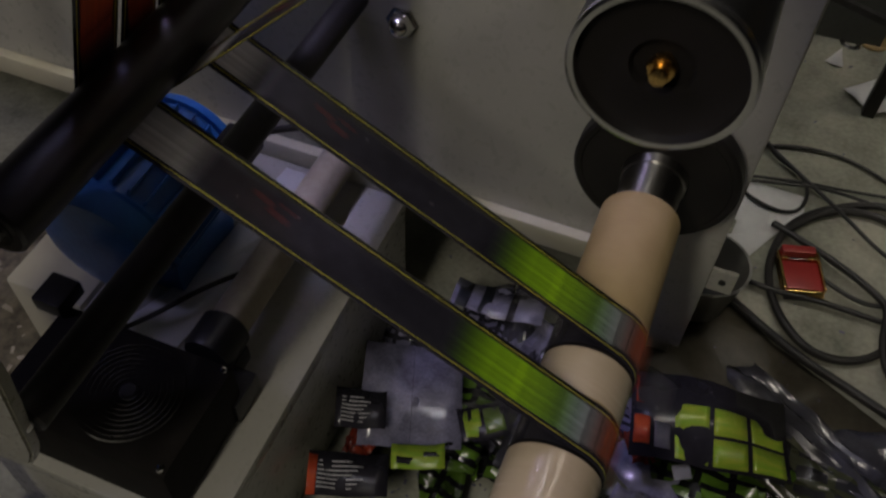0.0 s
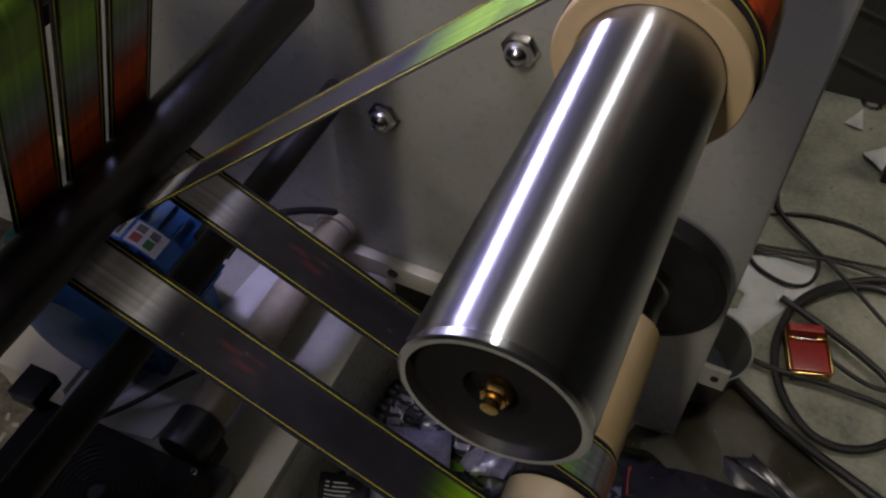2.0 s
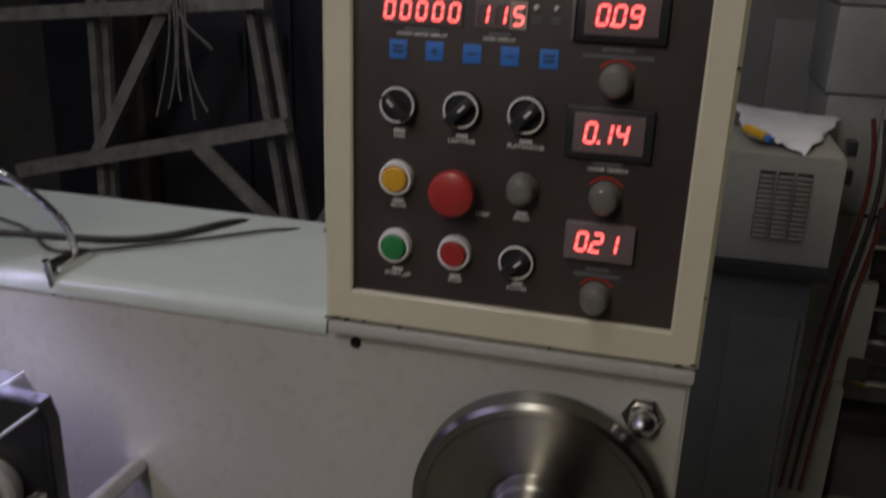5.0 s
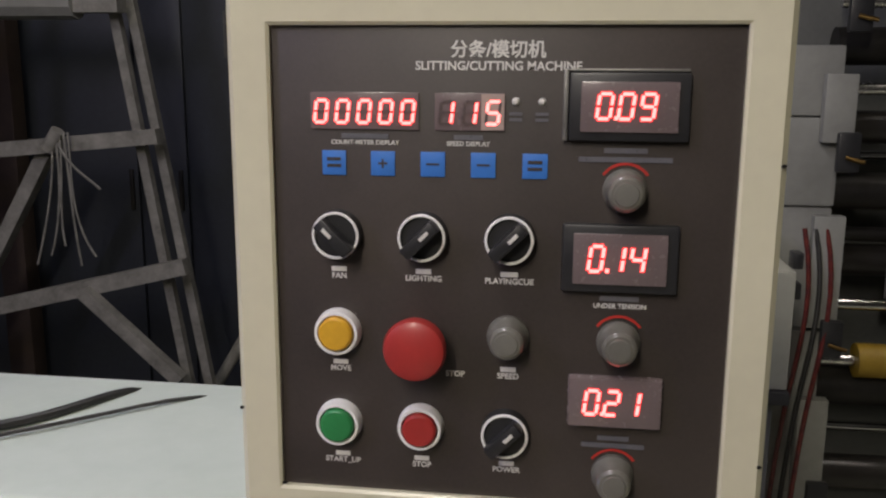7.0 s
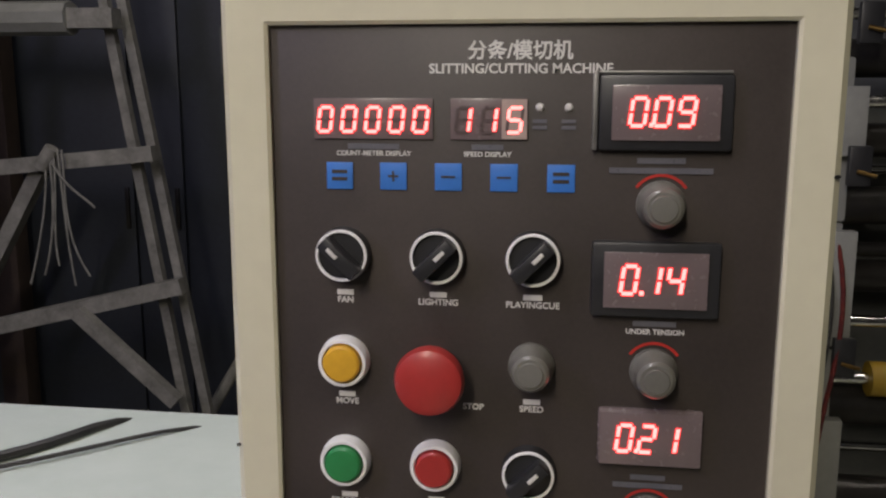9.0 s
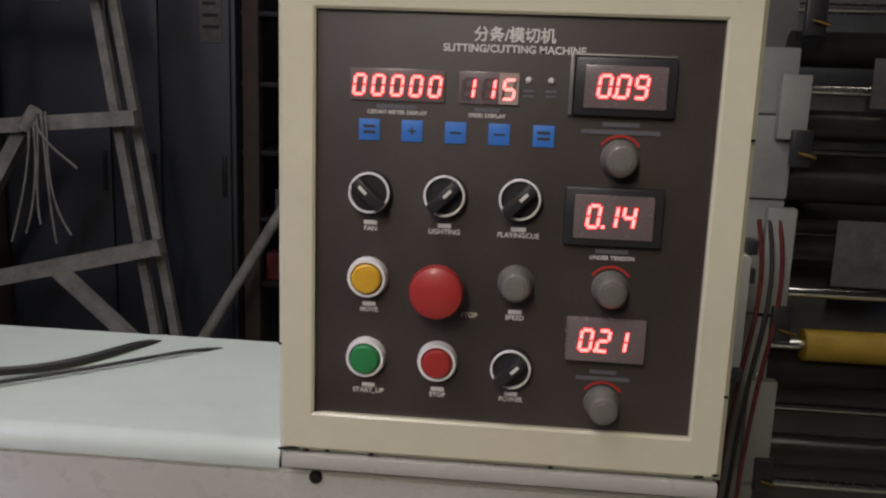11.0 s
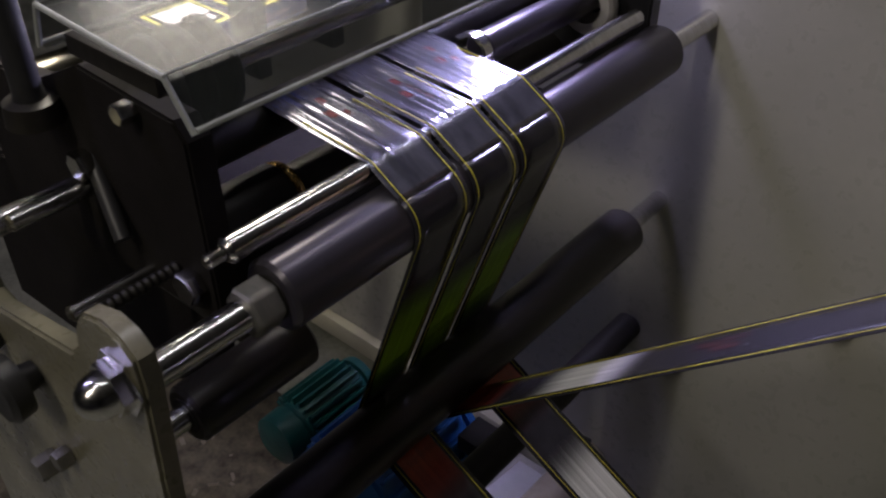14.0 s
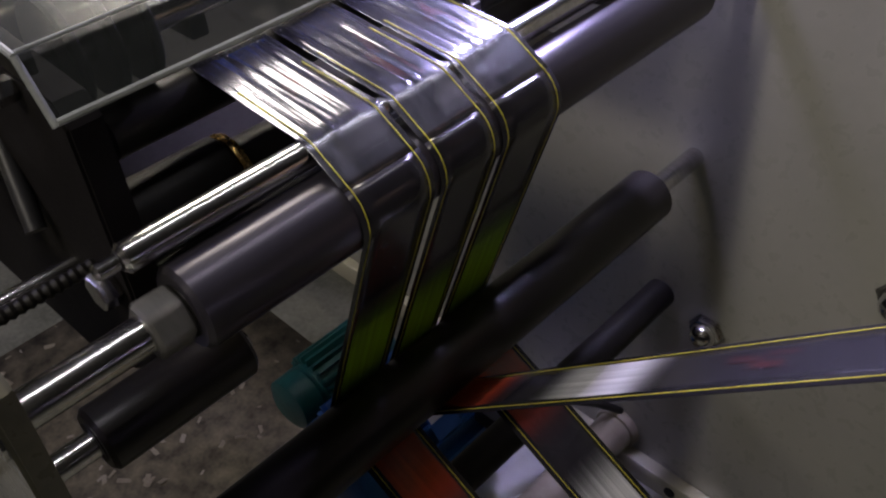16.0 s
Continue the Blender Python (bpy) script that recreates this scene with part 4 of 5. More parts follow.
# colours along one repeat of the print
STOPS = ((0.0, (0.022, 0.022, 0.026)), (0.018, (0.05, 0.09, 0.012)), (0.035, (0.16, 0.30, 0.012)), (0.060, (0.27, 0.50, 0.012)), (0.105, (0.30, 0.54, 0.016)), (0.130, (0.16, 0.32, 0.03)),
         (0.148, (0.15, 0.22, 0.14)), (0.165, (0.26, 0.30, 0.30)), (0.185, (0.26, 0.22, 0.20)), (0.198, (0.34, 0.08, 0.03)), (0.215, (0.66, 0.085, 0.014)), (0.245, (0.74, 0.11, 0.016)),
         (0.265, (0.50, 0.05, 0.016)), (0.285, (0.07, 0.02, 0.02)), (0.300, (0.022, 0.020, 0.026)), (0.345, (0.022, 0.020, 0.026)), (0.362, (0.30, 0.30, 0.30)), (0.375, (0.76, 0.75, 0.75)),
         (0.425, (0.80, 0.79, 0.78)), (0.440, (0.26, 0.25, 0.26)), (0.455, (0.022, 0.020, 0.026)))


def shade_at(s):
    for (a, ca), (b, cb) in zip(STOPS, STOPS[1:]):
        if a <= s <= b:
            return tuple(p + (q - p) * (s - a) / (b - a) for p, q in zip(ca, cb))
    return STOPS[-1][1]


BANDS = []
for s0, s1, n in ((0.0, 0.300, 22), (0.345, 0.455, 9)):
    for k in range(n):
        a, b = s0 + (s1 - s0) * k / n, s0 + (s1 - s0) * (k + 1) / n
        BANDS.append((a, b, ink("film_print", shade_at(a + 1e-6), shade_at(b - 1e-6), b - a)))
MOVING = []


def prints(strip, way, y0, y1, phase):
    """Rigid pieces of print that ride along the strip; the loop holds two repeats."""
    lr_end = way.legs[5][0] + way.legs[5][1]
    for s0, s1, tint in BANDS:
        ln = s1 - s0
        for rep in (0, 1):
            b = bmesh.new()
            n = 4
            top = [[b.verts.new((-ln / 2 + ln * i / n, y, 0.00015)) for y in (-(y1 - y0) / 2 + 0.0085, (y1 - y0) / 2 - 0.0085)] for i in range(n + 1)]
            low = [[b.verts.new((v.co.x, v.co.y, -0.00015)) for v in r] for r in top]
            for i in range(n):
                b.faces.new((top[i][0], top[i + 1][0], top[i + 1][1], top[i][1]))
                b.faces.new((low[i][0], low[i][1], low[i + 1][1], low[i + 1][0]))
            ob = part("printed_patch", b, tint, strip)
            ob.cycles.motion_steps = 3
            MOVING.append((ob, way, (y0 + y1) / 2, lr_end + phase + (s0 + s1) / 2 + rep * PITCH))
    for at, off, size in ((0.520, 0.006, 0.009), (0.540, -0.002, 0.010), (0.546, 0.010, 0.006)):
        for rep in (0, 1):
            ob = part("red_mark", box(-size / 2, size / 2, -size / 3, size / 3, -0.0002, 0.0002), DKRED, strip)
            MOVING.append((ob, way, (y0 + y1) / 2 + off, lr_end + phase + at + rep * PITCH))


PHASE = 0.385
prints(strip_a, way_a, -0.513, -0.4505, PHASE)
prints(strip_b, way_b, -0.4450, -0.3885, PHASE - 0.018)
prints(strip_c, way_c, -0.3840, -0.3200, PHASE)

# flat web coming in under the pale roller
web = root("printed_web", (-1.0, -0.4, 1.19), "wide black printed film web with rows of white text panels", "film web")
part("web_sheet", box(-1.60, -0.735, -0.517, -0.316, 1.2098, 1.2113), FILM, web)
rise = slab([(-1.052, 1.2235), (-1.62, 1.58), (-1.6208, 1.5787), (-1.0528, 1.2222)], -0.517, -0.316)
part("rising_web", rise, FILM, web, "black film rising behind the pale roller")
WEBMOVES = []
for k in range(3):
    yc = -0.483 + k * 0.066
    for j in range(6):
        if j in (0, 5):
            pnl = part("text_panel", box(-0.029, 0.029, -0.026, 0.026, 0.0, 0.0005), YELLOWLINE, web, "yellow-framed printed panel")
            part("panel_ground", box(-0.0265, 0.0265, -0.0235, 0.0235, 0.0006, 0.0010), FILM, pnl)
            part("white_field", box(-0.022, 0.007, -0.020, 0.020, 0.0011, 0.0015), WEBWHITE, pnl)
            for q in range(4):
                part("text_bar", box(-0.019 + q * 0.0065, -0.0172 + q * 0.0065, -0.017, 0.008 + (q * 5 % 3) * 0.004, 0.0016, 0.0018), GREYINK, pnl)
            part("white_field", box(0.011, 0.022, -0.016, 0.016, 0.0011, 0.0015), WEBWHITE, pnl)
        elif j in (3, 4):
            pnl = part("green_panel", box(-0.055, 0.055, -0.028, 0.028, 0.0, 0.0005), GREEN, web, "lime green printed panel")
            part("white_field", box(-0.048, -0.006, -0.020, 0.022, 0.0006, 0.0010), WEBWHITE, pnl)
            part("white_field", box(0.004, 0.046, -0.021, 0.018, 0.0006, 0.0010), WEBWHITE, pnl)
            for q in range(3):
                part("print_bar", box(-0.042 + q * 0.03, -0.030 + q * 0.03, -0.012, 0.012, 0.0011, 0.0014), DKGREEN, pnl)
        else:
            pnl = part("text_panel", box(-0.050, 0.050, -0.027, 0.027, 0.0, 0.0005), FILM, web, "black panel with small white text rows")
            for q in range(4):
                part("text_bar", box(0.020 - q * 0.017, 0.0255 - q * 0.017, -0.014 + (q % 2) * 0.004, 0.016 - (q * 7 % 3) * 0.006, 0.0006, 0.0010), WEBWHITE, pnl)
        WEBMOVES.append((pnl, yc, j * 0.125))
        for ob in (pnl, *pnl.children_recursive):
            ob.cycles.use_motion_blur = False

# ---- things on the table ----
lamp = root("clip_lamp", (-0.64, 0.05, 1.3415), "ivory clip lamp with bent metal arm, switched on", "lamp")
sh = bmesh.new()
bmesh.ops.create_uvsphere(sh, u_segments=32, v_segments=16, radius=1)
bmesh.ops.delete(sh, geom=[v for v in sh.verts if v.co.z < -0.25], context="VERTS")
bmesh.ops.scale(sh, verts=sh.verts, vec=(0.062, 0.036, 0.030))
bmesh.ops.rotate(sh, verts=sh.verts, cent=(0, 0, 0), matrix=Matrix.Rotation(radians(10), 3, "Y"))
bmesh.ops.translate(sh, verts=sh.verts, vec=(-0.733, -0.005, 1.445))
sd = part("shade", sh, IVORY, lamp, "glossy ivory lamp shade")
md = sd.modifiers.new("thickness", "SOLIDIFY")
md.thickness = 0.002
part("glow_plate", box(-0.775, -0.695, -0.030, 0.018, 1.4325, 1.4345), mat("lamp_diffuser", (0.8, 0.8, 0.9), None, 20, 0.4, emit=COOL, power=0.8), lamp, "glowing cool lamp diffuser")
wire("arm", [(-0.675, 0.0, 1.448), (-0.655, 0.01, 1.440), (-0.630, 0.03, 1.400), (-0.622, 0.04, 1.380), (-0.622, 0.045, 1.345)], 0.004, STEEL, lamp)
part("clip", box(-0.634, -0.612, 0.005, 0.060, 1.342, 1.352, 0.002), CHROME, lamp, "shiny steel clip")
part("clip_screw", bar((-0.622, 0.01, 1.30), (-0.622, -0.004, 1.36), 0.004), CHROME, lamp)
wire("power_cable", [(-0.50, 0.275, 1.30), (-0.51, 0.262, 1.346), (-0.54, 0.17, 1.346), (-0.60, 0.10, 1.347), (-0.66, 0.06, 1.362), (-0.74, 0.02, 1.37), (-0.85, 0.0, 1.362), (-1.10, 0.01, 1.352), (-1.5, 0.05, 1.347)], 0.0045, CABLE, None, "black cable lying across the table top")
wire("power_cable", [(-0.40, 0.275, 1.30), (-0.42, 0.255, 1.346), (-0.50, 0.17, 1.346), (-0.60, 0.08, 1.346), (-0.66, 0.04, 1.346), (-0.70, 0.09, 1.346), (-0.80, 0.15, 1.346), (-1.2, 0.2, 1.346)], 0.002, CABLE, None, "thin black cable lying across the table top")

sensor = root("sensor_bracket", (-0.815, -0.02, 1.27), "black upright sensor bar with a cable", "sensor")
part("sensor_bar", box(-0.845, -0.787, -0.030, -0.001, 1.275, 1.475, 0.003), BLACKPL, sensor)
part("sensor_foot", box(-0.836, -0.796, -0.034, -0.0305, 1.283, 1.300, 0.001), DARKSTEEL, sensor)
wire("sensor_cable", [(-0.845, -0.02, 1.290), (-0.90, -0.03, 1.290), (-0.98, -0.04, 1.292), (-1.02, -0.05, 1.28), (-1.03, -0.06, 1.262)], 0.005, CABLE, sensor)
rack = root("blue_hopper", (-1.2, -0.15, 1.3), "bright blue plastic cover on a dark arm", "cover")
part("blue_cover", box(-1.55, -0.99, -0.30, -0.06, 1.335, 1.43, 0.012), BLUESHEET, rack)
part("cover_arm", box(-1.10, -1.06, -0.075, -0.001, 1.20, 1.334, 0.004), DARKSTEEL, rack)
part("rod_arm", bar((-0.90, 0.0, 1.475), (-0.80, -0.02, 1.50), 0.011), STEEL, rack)

# ---- under the rollers ----


def motor(nm, cx, cz, y0, y1, r, material, label, base=0.3005):
    m = root(nm, (cx, (y0 + y1) / 2, base), label, "motor", "drive motors")
    part("housing", rod(y0, y1, r, cx, cz, 0.008), material, m)
    part("fan_cowl", lathe([(y0 - 0.045, 0), (y0 - 0.045, r * 0.7), (y0 - 0.038, r * 1.02), (y0 - 0.001, r * 1.05), (y0 - 0.001, 0)], cx, cz, 40), material, m)
    for k in range(22):
        f = box(r - 0.002, r + 0.013, y0 + 0.012, y1 - 0.012, -0.002, 0.002)
        bmesh.ops.rotate(f, verts=f.verts, cent=(0, 0, 0), matrix=Matrix.Rotation(k * math.tau / 22, 3, "Y"))
        bmesh.ops.translate(f, verts=f.verts, vec=(cx, 0, cz))
        part("cooling_fin", f, material, m)
    part("motor_foot", box(cx - r * 0.8, cx + r * 0.8, y0 + 0.02, y1 - 0.02, base, cz - r * 0.75, 0.004), material, m)
    part("end_shield", lathe([(y1 + 0.001, 0), (y1 + 0.001, r * 1.02), (y1 + 0.016, r * 0.98), (y1 + 0.024, r * 0.5), (y1 + 0.024, 0)], cx, cz, 40), material, m)
    return m


mb = motor("blue_motor", -0.79, 0.445, -0.36, -0.17, 0.088, BLUEM, "blue finned electric motor with white label")


def wrap(a0, a1, y0, y1, r):
    """A patch bent round the blue motor, between two angles from the top."""
    w = bmesh.new()
    n = 10
    rows = []
    for k in range(n + 1):
        a = radians(a0 + (a1 - a0) * k / n)
        rows.append([w.verts.new((-0.79 + rr * math.sin(a), y, 0.445 + rr * math.cos(a))) for y, rr in ((y0, r), (y1, r), (y1, r - 0.001), (y0, r - 0.001))])
    for p, q in zip(rows, rows[1:]):
        for c in range(4):
            w.faces.new((p[c], p[(c + 1) % 4], q[(c + 1) % 4], q[c]))
    w.faces.new(rows[0])
    w.faces.new(rows[-1][::-1])
    return w


lb = part("rating_label", wrap(-24, 54, -0.280, -0.236, 0.1030), KEYBLUE, mb, "blue and white rating label")
part("label_field", wrap(-20, 8, -0.277, -0.239, 0.1038), PAPER, lb)
part("label_field", wrap(11, 40, -0.277, -0.239, 0.1038), PAPER, lb)
for a0, a1, u0, u1, tint in ((-17, -14, -0.272, -0.245, GREYINK), (-11, -8, -0.272, -0.250, GREYINK), (-5, -2, -0.272, -0.243, GREYINK), (2, 5, -0.272, -0.252, GREYINK), (14, 22, -0.272, -0.258, BTNRED), (14, 22, -0.255, -0.243, GREYINK), (26, 33, -0.272, -0.258, BTNGRN), (26, 33, -0.255, -0.243, GREYINK)):
    part("label_bar", wrap(a0, a1, u0, u1, 0.1044), tint, lb)
part("terminal_box", box(-0.705, -0.650, -0.215, -0.165, 0.490, 0.520, 0.003), DARKSTEEL, mb, "grey terminal box")
mt = motor("teal_motor", -0.98, 0.405, -0.30, -0.16, 0.042, TEALM, "dark teal electric motor on a floor plinth", 0.0)

ct = root("pale_tube", (-0.600, -0.2, 0.335), "worn pale tube standing out of the frame plate", "tube")
part("tube_wall", lathe([(-0.395, 0.024), (-0.395, 0.030), (-0.016, 0.030), (-0.016, 0.024), (-0.395, 0.024)], -0.600, 0.365, 36), TUBEPALE, ct)
part("tube_flange", lathe([(-0.0155, 0.024), (-0.0155, 0.034), (-0.012, 0.036), (-0.002, 0.036), (-0.002, 0.024), (-0.0155, 0.024)], -0.600, 0.365, 36), TUBEPALE, ct)
tube2 = root("black_collar", (-0.60, -0.42, 0.30), "black ribbed collar clamped on the pale tube", "collar")
part("collar_ring", lathe([(-0.455, 0.0), (-0.455, 0.034), (-0.45, 0.037), (-0.40, 0.037), (-0.396, 0.033), (-0.396, 0.0)], -0.600, 0.365, 30), BLACKPL, tube2)
part("collar_lug", box(-0.565, -0.530, -0.50, -0.44, 0.3005, 0.345, 0.004), BLACKPL, tube2)
part("collar_foot", box(-0.630, -0.570, -0.452, -0.400, 0.3005, 0.335, 0.003), BLACKPL, tube2)
# White sheet laid in the shape of the lamp's light patch on the bed
sheet = bmesh.new()
v = [sheet.verts.new(p) for p in ((-0.705, -0.04, 0.3025), (-0.650, -0.04, 0.3025), (-0.652, -0.28, 0.308), (-0.680, -0.435, 0.304), (-0.788, -0.452, 0.306), (-0.722, -0.300, 0.312))]
sheet.faces.new(v)
bmesh.ops.subdivide_edges(sheet, edges=sheet.edges[:], cuts=2)
so = thing("paper_sheet", sheet, PAPER, "creased white sheet in place of a lit patch on the bed plate", "paper")
so.modifiers.new("thickness", "SOLIDIFY").thickness = 0.0006
wire("thin_cable", [(-0.640, -0.28, 0.33), (-0.665, -0.33, 0.35), (-0.70, -0.38, 0.345), (-0.74, -0.43, 0.33), (-0.78, -0.47, 0.33)], 0.004, CABLE, None, "thin black cable over the white sheet")
wire("thin_cable", [(-0.60, -0.004, 0.40), (-0.62, -0.03, 0.43), (-0.65, -0.08, 0.46), (-0.68, -0.15, 0.49)], 0.006, CABLE, None, "black cable from the blue motor")

fan = root("blower_fan", (-0.66, -0.56, 0.30), "black square blower fan with ringed grille", "fan")
part("fan_housing", box(-0.80, -0.535, -0.645, -0.475, 0.3005, 0.412, 0.010), MATTBLACK, fan)
for k in range(9):
    r = 0.012 + k * 0.0072
    part("grille_ring", lathe([(0.4145, r), (0.4165, r + 0.0008), (0.4145, r + 0.0018), (0.4135, r + 0.0009), (0.4145, r)], -0.640, 0.0, 40, axis="z", cy=-0.560), CHROME, fan)
part("grille_hub", lathe([(0.413, 0), (0.413, 0.012), (0.419, 0.010), (0.420, 0)], -0.640, 0.0, 24, axis="z", cy=-0.560), BLACKPL, fan)
part("fan_bracket", box(-0.83, -0.785, -0.50, -0.45, 0.4125, 0.440, 0.004), DARKSTEEL, fan)
for x in (-0.79, -0.545):
    for y in (-0.635, -0.485):
        part("fan_screw", lathe([(0.4125, 0), (0.4125, 0.005), (0.416, 0.004), (0.4165, 0)], x, 0.0, 12, axis="z", cy=y), CHROME, fan)
thing("cream_box", box(-0.990, -0.852, -0.425, -0.318, 0.0, 0.305, 0.006), CREAM, "cream painted metal box standing behind the blower", "box")

# ---- on the floor ----


def flat_piece(outline, z, material, nm, label, cat, group="", curl=0.0, seed=1):
    rnd = random.Random(seed)
    b = bmesh.new()
    b.faces.new([b.verts.new((x, y, z)) for x, y in outline])
    bmesh.ops.triangulate(b, faces=b.faces)
    bmesh.ops.subdivide_edges(b, edges=b.edges[:], cuts=4)
    for q in b.verts:
        q.co.z += curl * (0.5 + 0.5 * noise.noise(Vector((q.co.x * 16 + seed, q.co.y * 16, 0))))
    ob = thing(nm, b, material, label, cat, group)
    ob.modifiers.new("thickness", "SOLIDIFY").thickness = 0.0008
    return ob


flat_piece([(0.062, 0.556), (0.100, 0.570), (0.206, 0.566), (0.210, 0.520), (0.160, 0.430), (0.112, 0.338), (0.075, 0.345), (0.040, 0.368), (0.058, 0.390), (0.075, 0.400), (0.080, 0.440), (0.052, 0.452)], 0.003, PAPER, "paper_sheet", "torn white paper sheet on the concrete floor", "paper", curl=0.006, seed=2)
flat_piece([(0.243, 0.962), (0.29, 1.00), (0.36, 1.05), (0.42, 1.02), (0.40, 0.93), (0.33, 0.905), (0.286, 0.924)], 0.003, PAPER, "paper_sheet", "crumpled white paper on the concrete floor", "paper", curl=0.03, seed=3)
flat_piece([(0.19, 1.06), (0.225, 1.13), (0.235, 1.05)], 0.003, PAPER, "paper_scrap", "small white paper scrap on the floor", "paper", curl=0.01, seed=4)
thing("wood_offcut", lathe([(0.0, 0), (0.0, 0.04), (0.006, 0.042), (0.010, 0.038), (0.010, 0)], 0.300, 0.0, 24, axis="z", cy=1.20), CARD, "round brown offcut lying on the floor", "offcut")
thing("metal_ring", lathe([(0.001, 0.014), (0.008, 0.022), (0.001, 0.028), (0.001, 0.014)], 0.245, 0.0, 20, axis="z", cy=1.17), STEEL, "small bright ring lying on the floor", "ring")
pl = root("red_box", (0.221, 0.34, 0.0), "small flat red box with gold trim among the cables", "box")
m4 = pose(0.221, 0.340, 0.0, 0, 0, 17)


def put(b, m):
    bmesh.ops.transform(b, verts=b.verts, matrix=m)
    return b


part("box_body", put(box(-0.036, 0.036, -0.050, 0.020, 0.012, 0.030, 0.005), m4), BTNRED, pl)
part("gold_trim", put(box(-0.042, 0.042, -0.056, 0.056, 0.008, 0.016, 0.003), m4), BRASS, pl, "worn gold trim")
for xa, xb in ((-0.042, -0.0365), (0.0365, 0.042)):
    part("gold_edge", put(box(xa, xb, -0.050, 0.045, 0.0165, 0.032, 0.002), m4), BRASS, pl)
part("gold_edge", put(box(-0.034, 0.034, -0.056, -0.051, 0.0165, 0.029, 0.002), m4), BRASS, pl)
part("gold_clasp", put(box(-0.036, -0.022, 0.022, 0.030, 0.017, 0.033, 0.002), m4), BRASS, pl)
part("gold_clasp", put(box(0.018, 0.036, 0.022, 0.034, 0.017, 0.034, 0.002), m4), BRASS, pl)
part("clasp_plate", put(box(-0.020, 0.016, 0.023, 0.029, 0.017, 0.031, 0.001), m4), CHROME, pl)
part("red_lid", put(box(-0.034, 0.034, 0.0345, 0.054, 0.0165, 0.040, 0.004), m4), BTNRED, pl)
part("box_base", put(box(-0.036, 0.036, -0.058, 0.058, 0.0, 0.010, 0.002), m4), BLACKPL, pl)
rnd = random.Random(5)


def lay(flat, r, lift=0.0):
    return [(x, y, r + 0.0012 + lift + 0.003 * ((k * 7) % 3)) for k, (x, y) in enumerate(flat)]


wire("floor_cable", lay(((0.75, 0.52), (0.55, 0.62), (0.371, 0.611), (0.285, 0.568), (0.216, 0.516), (0.167, 0.435), (0.157, 0.324), (0.187, 0.236), (0.227, 0.182), (0.280, 0.154), (0.350, 0.165), (0.406, 0.217), (0.46, 0.33), (0.47, 0.45), (0.42, 0.55), (0.32, 0.580), (0.232, 0.528), (0.180, 0.445)), 0.0085), 0.0085, CABLE, None, "thick black cable coiled loosely on the floor")
wire("floor_cable", lay(((0.150, 0.450), (0.230, 0.415), (0.307, 0.377), (0.368, 0.343), (0.398, 0.314), (0.388, 0.245), (0.394, 0.175), (0.430, 0.110), (0.60, 0.00)), 0.0075, 0.012), 0.0075, CABLE, None, "thick black cable running across the coil")
wire("floor_cable", lay(((0.090, 0.235), (0.178, 0.177), (0.246, 0.137), (0.308, 0.120), (0.369, 0.095), (0.45, 0.060), (0.7, -0.05)), 0.009), 0.009, CABLE, None, "thick black cable running over the floor")
wire("floor_cable", lay(((0.110, 0.285), (0.174, 0.272), (0.237, 0.281), (0.312, 0.287), (0.401, 0.280), (0.6, 0.27)), 0.006, 0.006), 0.006, CABLE, None, "thin dark cable passing under the red box")
wire("floor_cable", lay(((0.24, 0.36), (0.29, 0.33), (0.34, 0.305), (0.40, 0.32), (0.45, 0.37), (0.6, 0.40)), 0.005, 0.008), 0.005, CABLE, None, "thin dark cable running over the floor")
wire("floor_cable", lay(((0.079, 0.90), (0.079, 0.737), (0.109, 0.671), (0.154, 0.647), (0.194, 0.621), (0.212, 0.568), (0.202, 0.515), (0.164, 0.492), (0.107, 0.501), (0.058, 0.535), (0.045, 0.60)), 0.004, 0.006), 0.004, CABLE, None, "thin dark cable looped over the paper")
wire("floor_cable", lay(((0.05, 0.67), (0.143, 0.718), (0.230, 0.726), (0.302, 0.723), (0.364, 0.690), (0.50, 0.60)), 0.004), 0.004, CABLE, None, "thin dark cable running over the floor")
wire("floor_cable", lay(((0.060, 0.80), (0.085, 0.70), (0.122, 0.665), (0.203, 0.605), (0.281, 0.538), (0.327, 0.491), (0.386, 0.443), (0.55, 0.36)), 0.0045, 0.012), 0.0045, CABLE, None, "thin dark cable running over the floor")
wire("floor_cable", lay(((0.045, 0.552), (0.130, 0.570), (0.212, 0.593), (0.281, 0.601), (0.372, 0.590), (0.60, 0.56)), 0.004, 0.010), 0.004, CABLE, None, "thin dark cable running over the floor")
wire("floor_cable", lay(((0.050, 0.575), (0.120, 0.588), (0.200, 0.606), (0.290, 0.618), (0.40, 0.64), (0.62, 0.66)), 0.0035, 0.004), 0.0035, CABLE, None, "thin dark cable running over the floor")
# Darker brown area of the concrete, laid as a thin flat sheet
flat_piece([(-0.06, 0.0), (-0.03, 0.085), (0.05, 0.175), (0.105, 0.225), (0.20, 0.160), (0.31, 0.108), (0.44, 0.045), (0.46, -0.06), (0.20, -0.05), (0.0, -0.06)], 0.0008, DARKBROWN, "card_sheet", "dark brown sheet lying flat on the concrete", "card", curl=0.0004, seed=9)
flat_piece([(-1.88, -0.66), (-1.00, -0.64), (-1.005, -0.03), (-1.88, -0.03)], 0.0008, DUSTBED, "card_sheet", "brown card sheet covered with dust and trimmings", "card", curl=0.0004, seed=12)
tub = root("plastic_tub", (0.035, 0.21, 0.0), "cloudy clear plastic tub with dark scraps inside", "tub")
